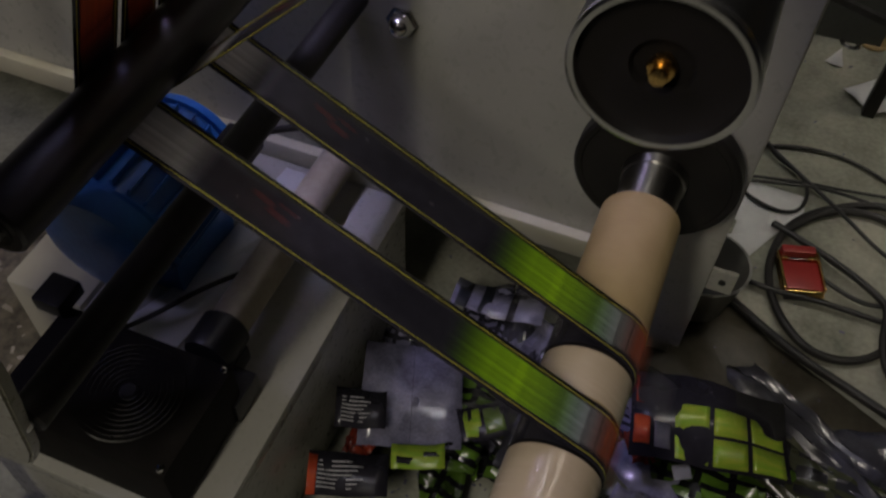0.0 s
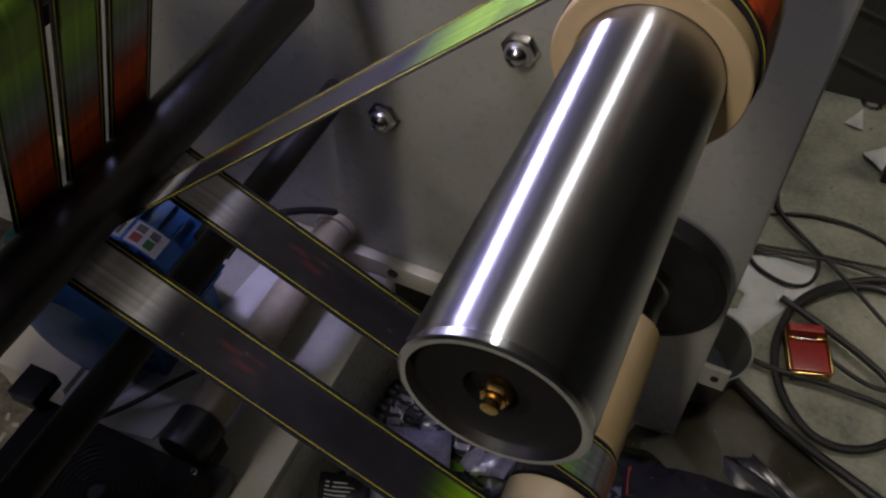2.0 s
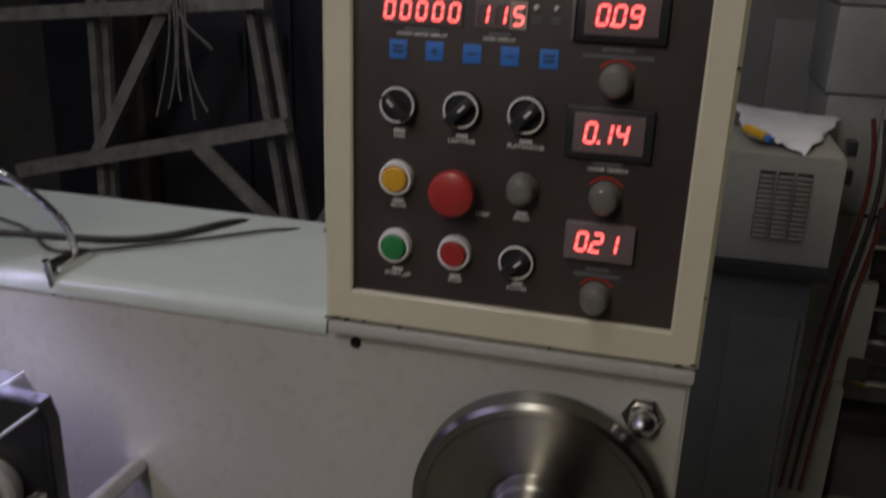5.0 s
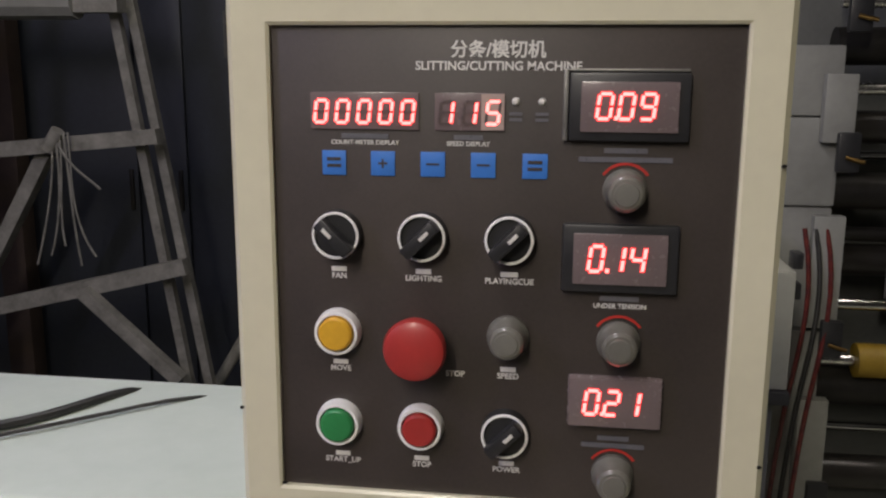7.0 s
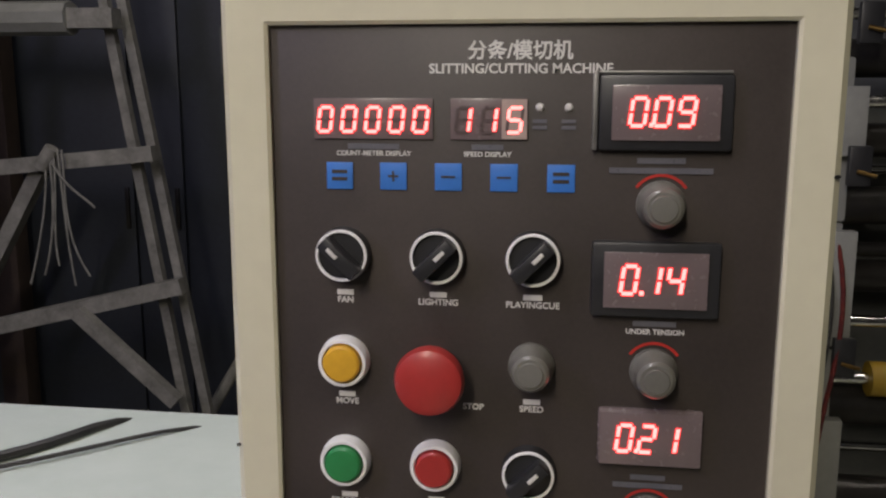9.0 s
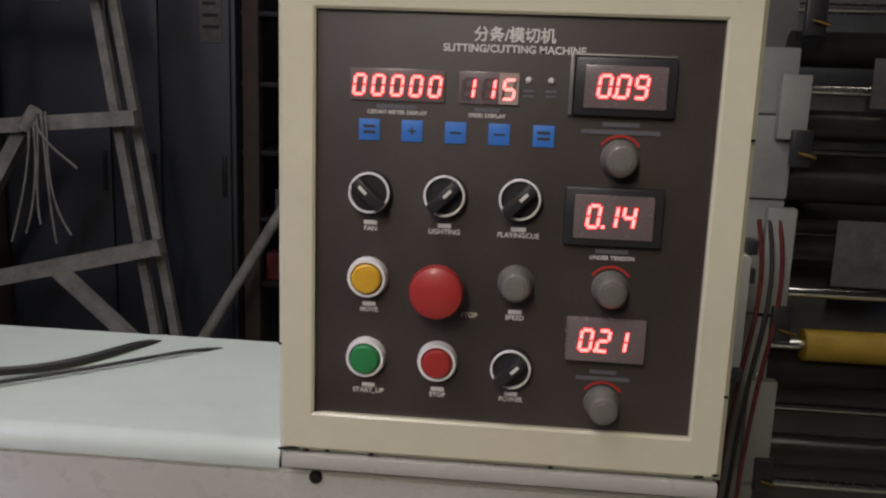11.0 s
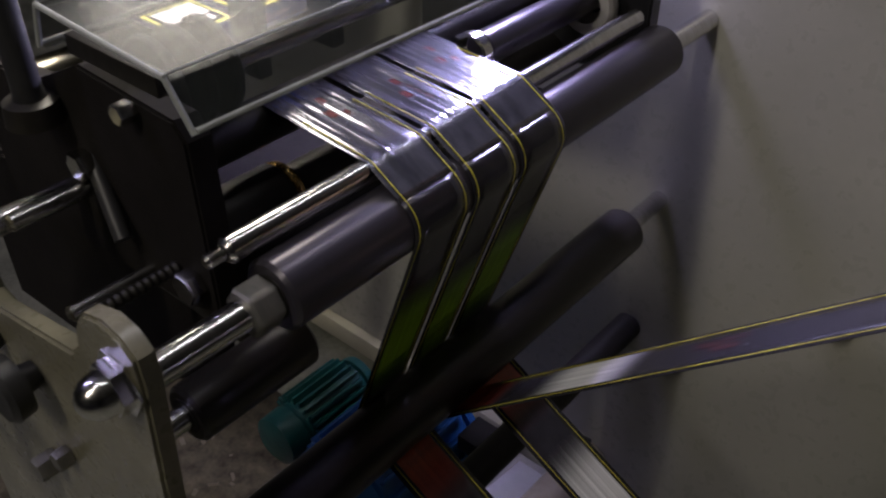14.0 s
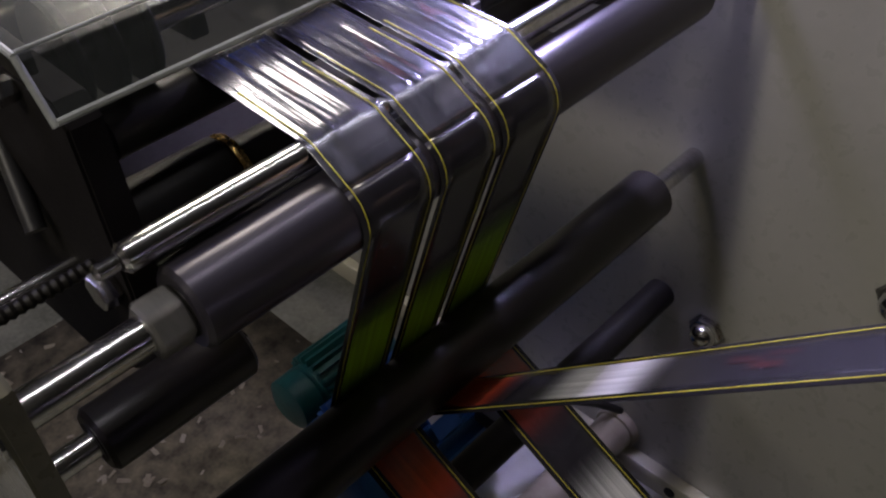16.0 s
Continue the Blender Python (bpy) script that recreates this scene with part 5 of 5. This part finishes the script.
part("tub_wall", lathe([(0.0, 0), (0.0, 0.062), (0.11, 0.080), (0.114, 0.083), (0.114, 0.078), (0.006, 0.058), (0.006, 0)], 0.035, 0.0, 40, axis="z", cy=0.21), CLEARTUB, tub)
part("tub_contents", lathe([(0.007, 0), (0.03, 0.058), (0.045, 0.050), (0.05, 0.03), (0.046, 0)], 0.035, 0.0, 18, axis="z", cy=0.21), SCRAP, tub)


def crumple(cx, cy, w, d, h, material, seed, nm="film_scrap", label="", rot=0.0, z0=0.004):
    """A creased piece of waste film lying on the pile."""
    r = random.Random(seed)
    b = bmesh.new()
    bmesh.ops.create_grid(b, x_segments=12, y_segments=12, size=0.5)
    o = Vector((r.uniform(0, 50), r.uniform(0, 50), 0))
    for q in b.verts:
        u = q.co.copy()
        q.co.x, q.co.y = u.x * w * (1 + 0.25 * noise.noise(u * 2 + o)), u.y * d * (1 + 0.25 * noise.noise(u * 2 - o))
        q.co.z = h * (0.55 + 0.6 * noise.noise(u * 3.2 + o) + 0.25 * noise.noise(u * 8 + o)) * (1.25 - 1.2 * max(abs(u.x), abs(u.y)))
        q.co.z = max(q.co.z, 0.0)
    bmesh.ops.transform(b, verts=b.verts, matrix=pose(cx, cy, z0, 0, 0, rot))
    ob = thing(nm, b, material, label, "film scrap", "waste film heap")
    ob.modifiers.new("thickness", "SOLIDIFY").thickness = 0.0006
    return ob


HEAP = ((SHEETK, "creased black printed waste film on the floor"), (SHEETK, "creased black printed waste film on the floor"), (SHEETG, "creased green block-printed waste film on the floor"),
        (SCRAP, "crumpled black waste film on the floor"), (SHEETV, "creased silver-backed waste film on the floor"), (SCRAPV, "crumpled clear waste film on the floor"))
for k in range(46):
    x, y = rnd.uniform(-0.44, 0.50), rnd.uniform(-0.46, -0.06)
    if x > 0.05:
        y = rnd.uniform(-0.38, -0.07)
    m_, l_ = HEAP[k % 6]
    big = rnd.uniform(0.10, 0.20)
    crumple(x, y, big, big * rnd.uniform(0.5, 1.0), rnd.uniform(0.015, 0.045), m_, k, label=l_, rot=rnd.uniform(0, 180), z0=0.003 + 0.0012 * k)
for k, (x, y, w, d, m_, r_) in enumerate(((0.09, -0.15, 0.17, 0.13, SHEETG, 25), (0.20, -0.20, 0.17, 0.12, SHEETG, 30), (0.035, -0.11, 0.05, 0.10, SCRAPO, 10), (0.015, -0.19, 0.05, 0.06, SCRAPO, 30), (-0.31, -0.07, 0.09, 0.18, SHEETV, 15),
                                          (-0.24, -0.10, 0.08, 0.17, SCRAPV, -10), (-0.25, -0.05, 0.06, 0.16, SCRAP, 20), (-0.36, -0.27, 0.13, 0.10, SCRAPV, 30), (-0.42, -0.29, 0.09, 0.08, SHEETK, 40), (-0.29, -0.33, 0.12, 0.06, SHEETG, 10),
                                          (0.31, -0.16, 0.22, 0.12, SHEETK, -20), (0.26, -0.06, 0.30, 0.07, SCRAP, -30), (-0.42, -0.37, 0.05, 0.05, SCRAPO, 5))):
    crumple(x, y, w, d, 0.035, m_, 90 + k, label="printed waste film lying on the heap", rot=r_, z0=0.062 + 0.001 * k)
for k in range(4):
    x, y = 0.045 + 0.012 * k, -0.135 - 0.032 * k
    thing("text_label_scrap", put(box(-0.014, 0.014, -0.012, 0.012, 0, 0.0012), pose(x, y, 0.108 + 0.002 * k, 8, -10, 25)), GREYINK, "small grey printed label piece on the heap", "label scrap", "label scraps")


def printed_waste(cx, cy, rot, w, d, ground, fields, label, z=0.118, bend=0.02):
    """A stiff printed film offcut, gently curled, with fields (u0, u1, v0, v1, material) of print on it."""
    o = root("printed_offcut", (cx, cy, z), label, "film scrap", "printed offcuts")

    def lap(u0, u1, v0, v1, up, name, material):
        g = bmesh.new()
        n = 6
        rows = []
        for i in range(n + 1):
            u = u0 + (u1 - u0) * i / n
            rows.append([g.verts.new((cx + (u - 0.5) * w, cy + (v - 0.5) * d, z + up + bend * (math.sin(u * 2.6 + cx * 9) * (0.4 + v) + 0.25 * math.sin(u * 9 + v * 4)))) for v in (v0, (v0 + v1) / 2, v1)])
        for p, q in zip(rows, rows[1:]):
            for j in range(2):
                g.faces.new((p[j], q[j], q[j + 1], p[j + 1]))
        ob = part(name, g, material, o)
        ob.modifiers.new("thickness", "SOLIDIFY").thickness = 0.0005

    lap(0, 1, 0, 1, 0.0, "film_ground", ground)
    for u0, u1, v0, v1, m in fields:
        lap(u0, u1, v0, v1, 0.0012, "print_field", m)
    o.rotation_euler.z = radians(rot)
    return o


TEXTROWS = [(0.12, 0.55 + 0.07 * (k % 3), 0.16 + 0.10 * k, 0.19 + 0.10 * k, WHITEINK) for k in range(7)]
LIMES = [(0.28 + 0.24 * i, 0.49 + 0.24 * i, 0.04 + 0.34 * j, 0.34 + 0.34 * j, GREEN) for i in range(3) for j in range(2)]
printed_waste(0.105, -0.140, 12, 0.26, 0.15, FILM, LIMES + [(0.03, 0.13, 0.62, 0.95, ORANGE), (0.02, 0.12, 0.14, 0.46, ORANGE), (0.15, 0.25, 0.56, 0.86, GREYINK), (0.15, 0.25, 0.12, 0.42, GREYINK)], "black film offcut with lime and orange panels")
printed_waste(-0.372, -0.262, 20, 0.17, 0.20, SCRAPV, [(0.5, 0.503, 0.0, 1.0, FILM)], "clear violet-tinged film sheet on the heap", 0.108, 0.012)
printed_waste(-0.432, -0.334, 22, 0.082, 0.072, FILM, TEXTROWS, "black printed packet with pale text rows", 0.135, 0.008)
printed_waste(-0.405, -0.440, 22, 0.125, 0.075, FILM, TEXTROWS + [(0.0, 0.11, 0.0, 0.9, ORANGE)], "black printed packet with an orange end", 0.125, 0.010)
printed_waste(-0.315, -0.372, 22, 0.085, 0.045, GREEN, [(0.1, 0.4, 0.2, 0.5, FILM), (0.6, 0.9, 0.5, 0.7, FILM)], "lime green printed film offcut", 0.128, 0.008)
printed_waste(-0.240, -0.275, 30, 0.080, 0.065, FILM, [(0.1, 0.45, 0.1, 0.9, GREEN), (0.52, 0.92, 0.15, 0.85, DKGREEN)], "lime and black printed film offcut", 0.13, 0.010)
printed_waste(-0.300, -0.025, 5, 0.17, 0.075, SCRAPV, [(0.05, 0.18, 0.0, 1.0, NAVY), (0.3, 0.42, 0.0, 1.0, NAVY), (0.62, 0.70, 0.0, 1.0, FILM)], "bluish clear film bag with dark folds", 0.115, 0.022)
small = bmesh.new()
for k in range(300):
    x, y = rnd.uniform(-0.48, 0.55), rnd.uniform(-0.5, 1.2)
    if rnd.random() < 0.55:
        x, y = rnd.uniform(-0.47, -0.2), rnd.uniform(-0.42, -0.08)
    s = rnd.uniform(0.0015, 0.0055)
    small = merge(small, put(box(-s, s, -s * 0.5, s * 0.5, 0, 0.001), pose(x, y, 0.001, rnd.uniform(-20, 20), rnd.uniform(-20, 20), rnd.uniform(0, 180))))
thing("floor_litter", small, SCRAPV, "small pale film and paper bits littering the floor", "litter", kind="stuff")
lit2 = bmesh.new()
for k in range(160):
    x, y = rnd.uniform(-1.9, -0.92), rnd.uniform(-0.6, -0.03)
    s = rnd.uniform(0.003, 0.014)
    lit2 = merge(lit2, put(box(-s, s, -s * 0.4, s * 0.4, 0, 0.001), pose(x, y, 0.002, rnd.uniform(-20, 20), rnd.uniform(-20, 20), rnd.uniform(0, 180))))
thing("bed_litter", lit2, TUBEPALE, "dusty film trimmings on the floor", "litter", kind="stuff")

# ---- background, behind the table ----
ez = root("tube_rack", (-1.6, 2.05, 0.0), "dusty grey welded square tube rack", "rack")
EY = 2.05
for x0, x1, dy in ((-1.502, -1.193, 0.0), (-1.466, -1.135, 0.04), (-1.985, -2.066, 0.0), (-1.952, -2.055, 0.04)):
    part("upright", bar((x0, EY + dy, 2.05), (x1, EY + dy, 0.0), 0.020, square=True), DUSTTUBE, ez)
for p, q, r in (((-2.35, EY - 0.05, 1.362), (-1.325, EY - 0.05, 1.460), 0.032), ((-2.35, EY - 0.05, 0.796), (-1.258, EY - 0.05, 1.060), 0.034), ((-2.35, EY - 0.05, 1.852), (-1.42, EY - 0.05, 1.850), 0.040)):
    part("cross_bar", bar(p, q, r, square=True), DUSTTUBE, ez)
part("wrapped_sheet", bar((-2.20, EY - 0.05, 1.853), (-1.56, EY - 0.05, 1.852), 0.050, 10), CLEARTUB, ez, "cloudy film wrapped round the bar")
for p, q, r in (((-1.715, EY - 0.02, 1.40), (-2.03, EY - 0.02, 0.88), 0.030), ((-1.585, EY - 0.09, 0.975), (-1.28, EY - 0.09, 0.70), 0.028), ((-2.05, EY - 0.04, 0.60), (-1.20, EY - 0.04, 0.35), 0.026)):
    part("brace", bar(p, q, r, square=True), DUSTTUBE, ez)
for k in range(5):
    x = -1.655 + 0.014 * k
    wire("string", [(x, EY - 0.09, 1.47), (x + 0.012, EY - 0.095, 1.36), (x - 0.018 + 0.03 * (k % 2), EY - 0.10, 1.22), (x + 0.035 * (k - 2), EY - 0.10, 1.06 + 0.03 * (k % 3))], 0.0034, DUSTTUBE, ez)
wire("string", [(-1.64, EY - 0.09, 1.45), (-1.60, EY - 0.10, 1.36), (-1.54, EY - 0.10, 1.34), (-1.50, EY - 0.10, 1.30)], 0.004, DUSTTUBE, ez)
part("string_knot", bar((-1.672, EY - 0.085, 1.415), (-1.630, EY - 0.085, 1.475), 0.022), DUSTTUBE, ez)
cb = root("steel_cabinet", (-1.6, 2.7, 0.0), "tall dark navy steel cabinet with closed doors", "cabinet")
part("cabinet_body", box(-2.60, -1.185, 2.52, 3.1, 0.0, 2.4, 0.006), NAVY, cb)
for x0, x1 in ((-2.58, -1.655), (-1.645, -1.465), (-1.455, -1.20)):
    d = part("cabinet_door", box(x0, x1, 2.50, 2.518, 0.06, 2.36, 0.005), NAVY, cb)
    part("door_handle", box(x1 - 0.03, x1 - 0.015, 2.488, 2.499, 1.15, 1.30, 0.003), DARKSTEEL, d)
part("notice_plate", box(-1.305, -1.225, 2.496, 2.499, 1.70, 1.86, 0.001), RACKGREY, cb, "small scuffed grey plate on the cabinet door")
for k in range(3):
    part("notice_bar", box(-1.295, -1.245 + 0.006 * k, 2.4935, 2.4955, 1.83 - 0.04 * k, 1.842 - 0.04 * k), DARKSTEEL, cb)
thing("wood_post", box(-2.14, -2.04, 2.36, 2.44, 0.0, 2.6, 0.006), RUSTWOOD, "old brown wooden post", "post")
thing("leaning_pole", bar((-1.608, 2.13, 0.012), (-0.70, 2.50, 1.62), 0.020, 12), DUSTTUBE, "dusty steel pole leaning against the shelf", "pole")
sh2 = root("clutter_shelf", (-0.95, 2.7, 0.0), "dark shelf with small tools and boxes", "shelf")
part("shelf_post", box(-1.17, -1.11, 2.55, 2.62, 0.0, 2.4, 0.004), RUSTWOOD, sh2)
part("shelf_post", box(-0.56, -0.50, 2.55, 2.62, 0.0, 2.4, 0.004), RUSTWOOD, sh2)
for z in (0.80, 1.05, 1.30, 1.55, 1.80):
    part("shelf_board", box(-1.18, -0.48, 2.56, 2.95, z, z + 0.018, 0.002), DARKSTEEL, sh2)
for k in range(15):
    x, z = -1.10 + 0.036 * k, (0.819, 1.069, 1.319, 1.569, 1.819)[k % 5]
    w, h = rnd.uniform(0.05, 0.09), rnd.uniform(0.05, 0.15)
    thing("small_parts_box", box(x, x + w, 2.60, 2.70, z, z + h, 0.004), rnd.choice((NAVY, RACKGREY, DKRED, DARKSTEEL, RACKGREY)), "small dusty box of parts on the shelf", "box", "shelf boxes")

# ---- background, right of the control box ----
thing("partition_wall", box(0.02, 2.6, 2.0, 2.1, 0.0, 2.8, 0.004), MACHGREY, "grey painted partition with a flush door", "partition")
thing("flush_door", box(0.235, 1.0, 1.985, 1.998, 0.0, 1.493, 0.004), MACHGREY, "flush grey door in the partition", "door")
BX = 1.15
ac = root("cooler_unit", (0.20, BX + 0.13, 1.05), "beige louvred metal cabinet with cloth on top", "cabinet")
part("unit_body", box(0.04, 0.335, BX, BX + 0.27, 1.054, 1.288, 0.006), GREYBOX, ac)
for k in range(3):
    xl = 0.172 + k * 0.036
    lv = part("louvre_panel", box(xl, xl + 0.031, BX - 0.0035, BX + 0.0005, 1.108, 1.252, 0.001), DARKSTEEL, ac)
    for j in range(13):
        part("louvre_slat", box(xl + 0.001, xl + 0.030, BX - 0.0075, BX - 0.0025, 1.111 + j * 0.0107, 1.1168 + j * 0.0107, 0.0006), GREYBOX, lv)
for z in (1.285, 1.225):
    part("corner_knob", box(0.336, 0.356, BX + 0.04, BX + 0.08, z, z + 0.032, 0.004), BLACKPL, ac)
st = root("cabinet_stand", (0.20, BX + 0.13, 0.0), "grey steel stand with dark top bar", "stand")
part("stand_top", box(0.02, 0.338, BX - 0.01, BX + 0.29, 1.026, 1.052, 0.003), BLACKPL, st)
part("stand_body", box(0.05, 0.315, BX + 0.02, BX + 0.27, 0.0, 1.025, 0.005), MACHGREY, st)
part("stand_panel", box(0.16, 0.30, BX + 0.012, BX + 0.019, 0.2, 0.93, 0.002), MACHGREY, st)
cl = bmesh.new()
bmesh.ops.create_grid(cl, x_segments=20, y_segments=16, size=0.5)
for q in cl.verts:
    u = q.co.copy()
    k, l = u.x + 0.5, u.y + 0.5
    p0, p1 = Vector((0.146, 1.251)).lerp(Vector((0.252, 1.141)), k), Vector((0.14, 1.664)).lerp(Vector((0.382, 1.575)), k)
    x, y = p0.lerp(p1, l) + 0.012 * Vector((noise.noise(u * 5), noise.noise(u * 5 + Vector((9, 0, 0)))))
    z = 1.297 + 0.012 * abs(noise.noise(u * 4)) + 0.004 * noise.noise(u * 9)
    if y < BX:
        z -= min(0.05, (BX - y) * 1.5)
    q.co = (x, y if y > BX else BX - 0.005, z)
cr = thing("cloth", cl, PAPER, "white cloth draped over the beige cabinet", "cloth")
cr.modifiers.new("thickness", "SOLIDIFY").thickness = 0.002
cut = root("utility_knife", (0.16, BX + 0.03, 1.305), "yellow utility knife lying on the cloth", "knife")
part("knife_handle", bar((0.138, BX + 0.070, 1.322), (0.176, BX + 0.015, 1.316), 0.010), BTNYEL, cut)
part("knife_tip", bar((0.1765, BX + 0.0145, 1.316), (0.184, BX + 0.003, 1.313), 0.008), KEYBLUE, cut)

pm = root("printing_press", (1.0, 1.8, 0.0), "grey printing press with stacked rollers", "press")
for z0, z1, x0, y0 in ((0.0, 0.62, 0.40, 1.63), (0.623, 1.045, 0.38, 1.62), (1.048, 1.345, 0.35, 1.63), (1.348, 1.555, 0.34, 1.62), (1.558, 1.72, 0.34, 1.63)):
    part("press_side", box(x0, 0.525, y0, 1.97, z0, z1, 0.008), PRESSGREY, pm)
part("press_side", box(2.10, 2.16, 1.62, 1.97, 0.0, 2.0, 0.006), MACHGREY, pm)
for z0, z1 in ((1.50, 1.655), (1.06, 1.33), (0.60, 0.88)):
    part("press_bracket", box(0.475, 0.545, 1.585, 1.618, z0, z1, 0.004), PRESSGREY, pm, "pale bearing bracket")
for k, z in enumerate((1.47, 1.03, 0.62, 1.78)):
    part("press_block", box(0.505, 0.555, 1.56, 1.584, z - 0.035, z + 0.055, 0.006), BLACKPL, pm)
    part("brass_fitting", bar((0.520, 1.552, z), (0.560, 1.545, z - 0.01), 0.005, 10), TURNEDBRASS, pm)
for k, (z, r, m_) in enumerate(((1.90, 0.03, DARKSTEEL), (1.82, 0.014, STEEL), (1.72, 0.045, DARKSTEEL), (1.62, 0.014, STEEL), (1.53, 0.040, BLACKRUB), (1.46, 0.012, CHROME), (1.38, 0.045, DARKSTEEL), (1.27, 0.018, DARKSTEEL), (1.20, 0.040, BLACKRUB), (1.10, 0.015, CHROME), (0.88, 0.050, DARKSTEEL), (0.76, 0.014, CHROME), (0.66, 0.045, BLACKRUB), (0.55, 0.014, STEEL), (0.42, 0.05, DARKSTEEL))):
    part("press_roller", bar((0.526, 1.68 + 0.03 * (k % 3), z), (2.099, 1.68 + 0.03 * (k % 3), z), r, 20), m_, pm)
part("yellow_roll", bar((0.615, 1.655, 0.965), (2.0, 1.655, 0.965), 0.042, 24), DULLYEL, pm, "roll wound with yellow material")
part("roll_shaft", bar((0.527, 1.655, 0.965), (0.614, 1.655, 0.965), 0.014, 16), STEEL, pm)
for z0, z1, x0 in ((1.13, 1.30, 0.66), (1.58, 1.70, 0.70)):
    part("paper_web", box(x0, 2.05, 1.632, 1.636, z0, z1, 0.001), RACKGREY, pm, "dull paper web")
for k in range(3):
    x = 0.455 + 0.025 * k
    wire("red_cable", [(x, 1.59, 1.30), (x + 0.03, 1.57, 1.16), (x - 0.01, 1.56, 0.95), (x - 0.04, 1.55, 0.72), (x - 0.07, 1.5, 0.3)], 0.006, DKRED if k != 1 else CABLE, pm)
dk = root("dark_machinery", (0.4, 0.9, 0.0), "dark steel pallet frame with bright rails", "frame")
for k, z in enumerate((0.50, 0.62, 0.74)):
    part("frame_rail", bar((0.07, 0.90, z - 0.2), (0.32, 0.90, z - 0.26), 0.010, square=True), RACKGREY if k < 2 else DARKSTEEL, dk)
for x in (0.08, 0.31):
    part("frame_post", box(x - 0.015, x + 0.015, 0.895, 0.925, 0.0, 0.56, 0.003), DARKSTEEL, dk)


# ---- what moves ----
def motions():
    total = 16 * FPS
    step = PITCH / SPEED_FRAMES
    for ob, way, y, s0 in MOVING:
        end = way.place(way.at)
        lastc = way.legs[-1][3]
        start = way.place(0.0)
        rows = []
        for f in range(total + 1):
            s = (s0 + f * step) % (2 * PITCH)
            if s <= way.at:
                x, z, th = way.place(s)
                h = LIFT if s > way.legs[3][0] else 0.0003
                x, z = x - math.sin(th) * h, z + math.cos(th) * h
            else:
                u = (s - way.at) / (2 * PITCH - way.at)
                th = end[2] + (start[2] - end[2]) * u
                x, z = (lastc[0], lastc[1]) if u < 0.34 else (DX, DZ) if u < 0.67 else (TX, TZ)
            rows.append((f / FPS, Matrix.Translation((x, y + way.drift(s), z)) @ Matrix.Rotation(-th, 4, "Y")))
        walk(ob, rows)
    for ob, y, s0 in WEBMOVES:
        walk(ob, [(f / FPS, Matrix.Translation((-1.520 + (0.585 - s0 + (f - 13.0 * FPS) * step) % PITCH, y, 1.2116))) for f in range(total + 1)])
    turn = 73.0
    for ob in (shaft_u, shaft_l, core_u, core_l1, core_l2, core_l3, roll_top, roll_low, roll_silver, roll_feed):
        at = Matrix.Translation(ob.location)
        sign = -1 if ob is roll_low else 1
        walk(ob, [(f / FPS, at @ Matrix.Rotation(radians(sign * turn * f), 4, "Y")) for f in range(total + 1)])


motions()
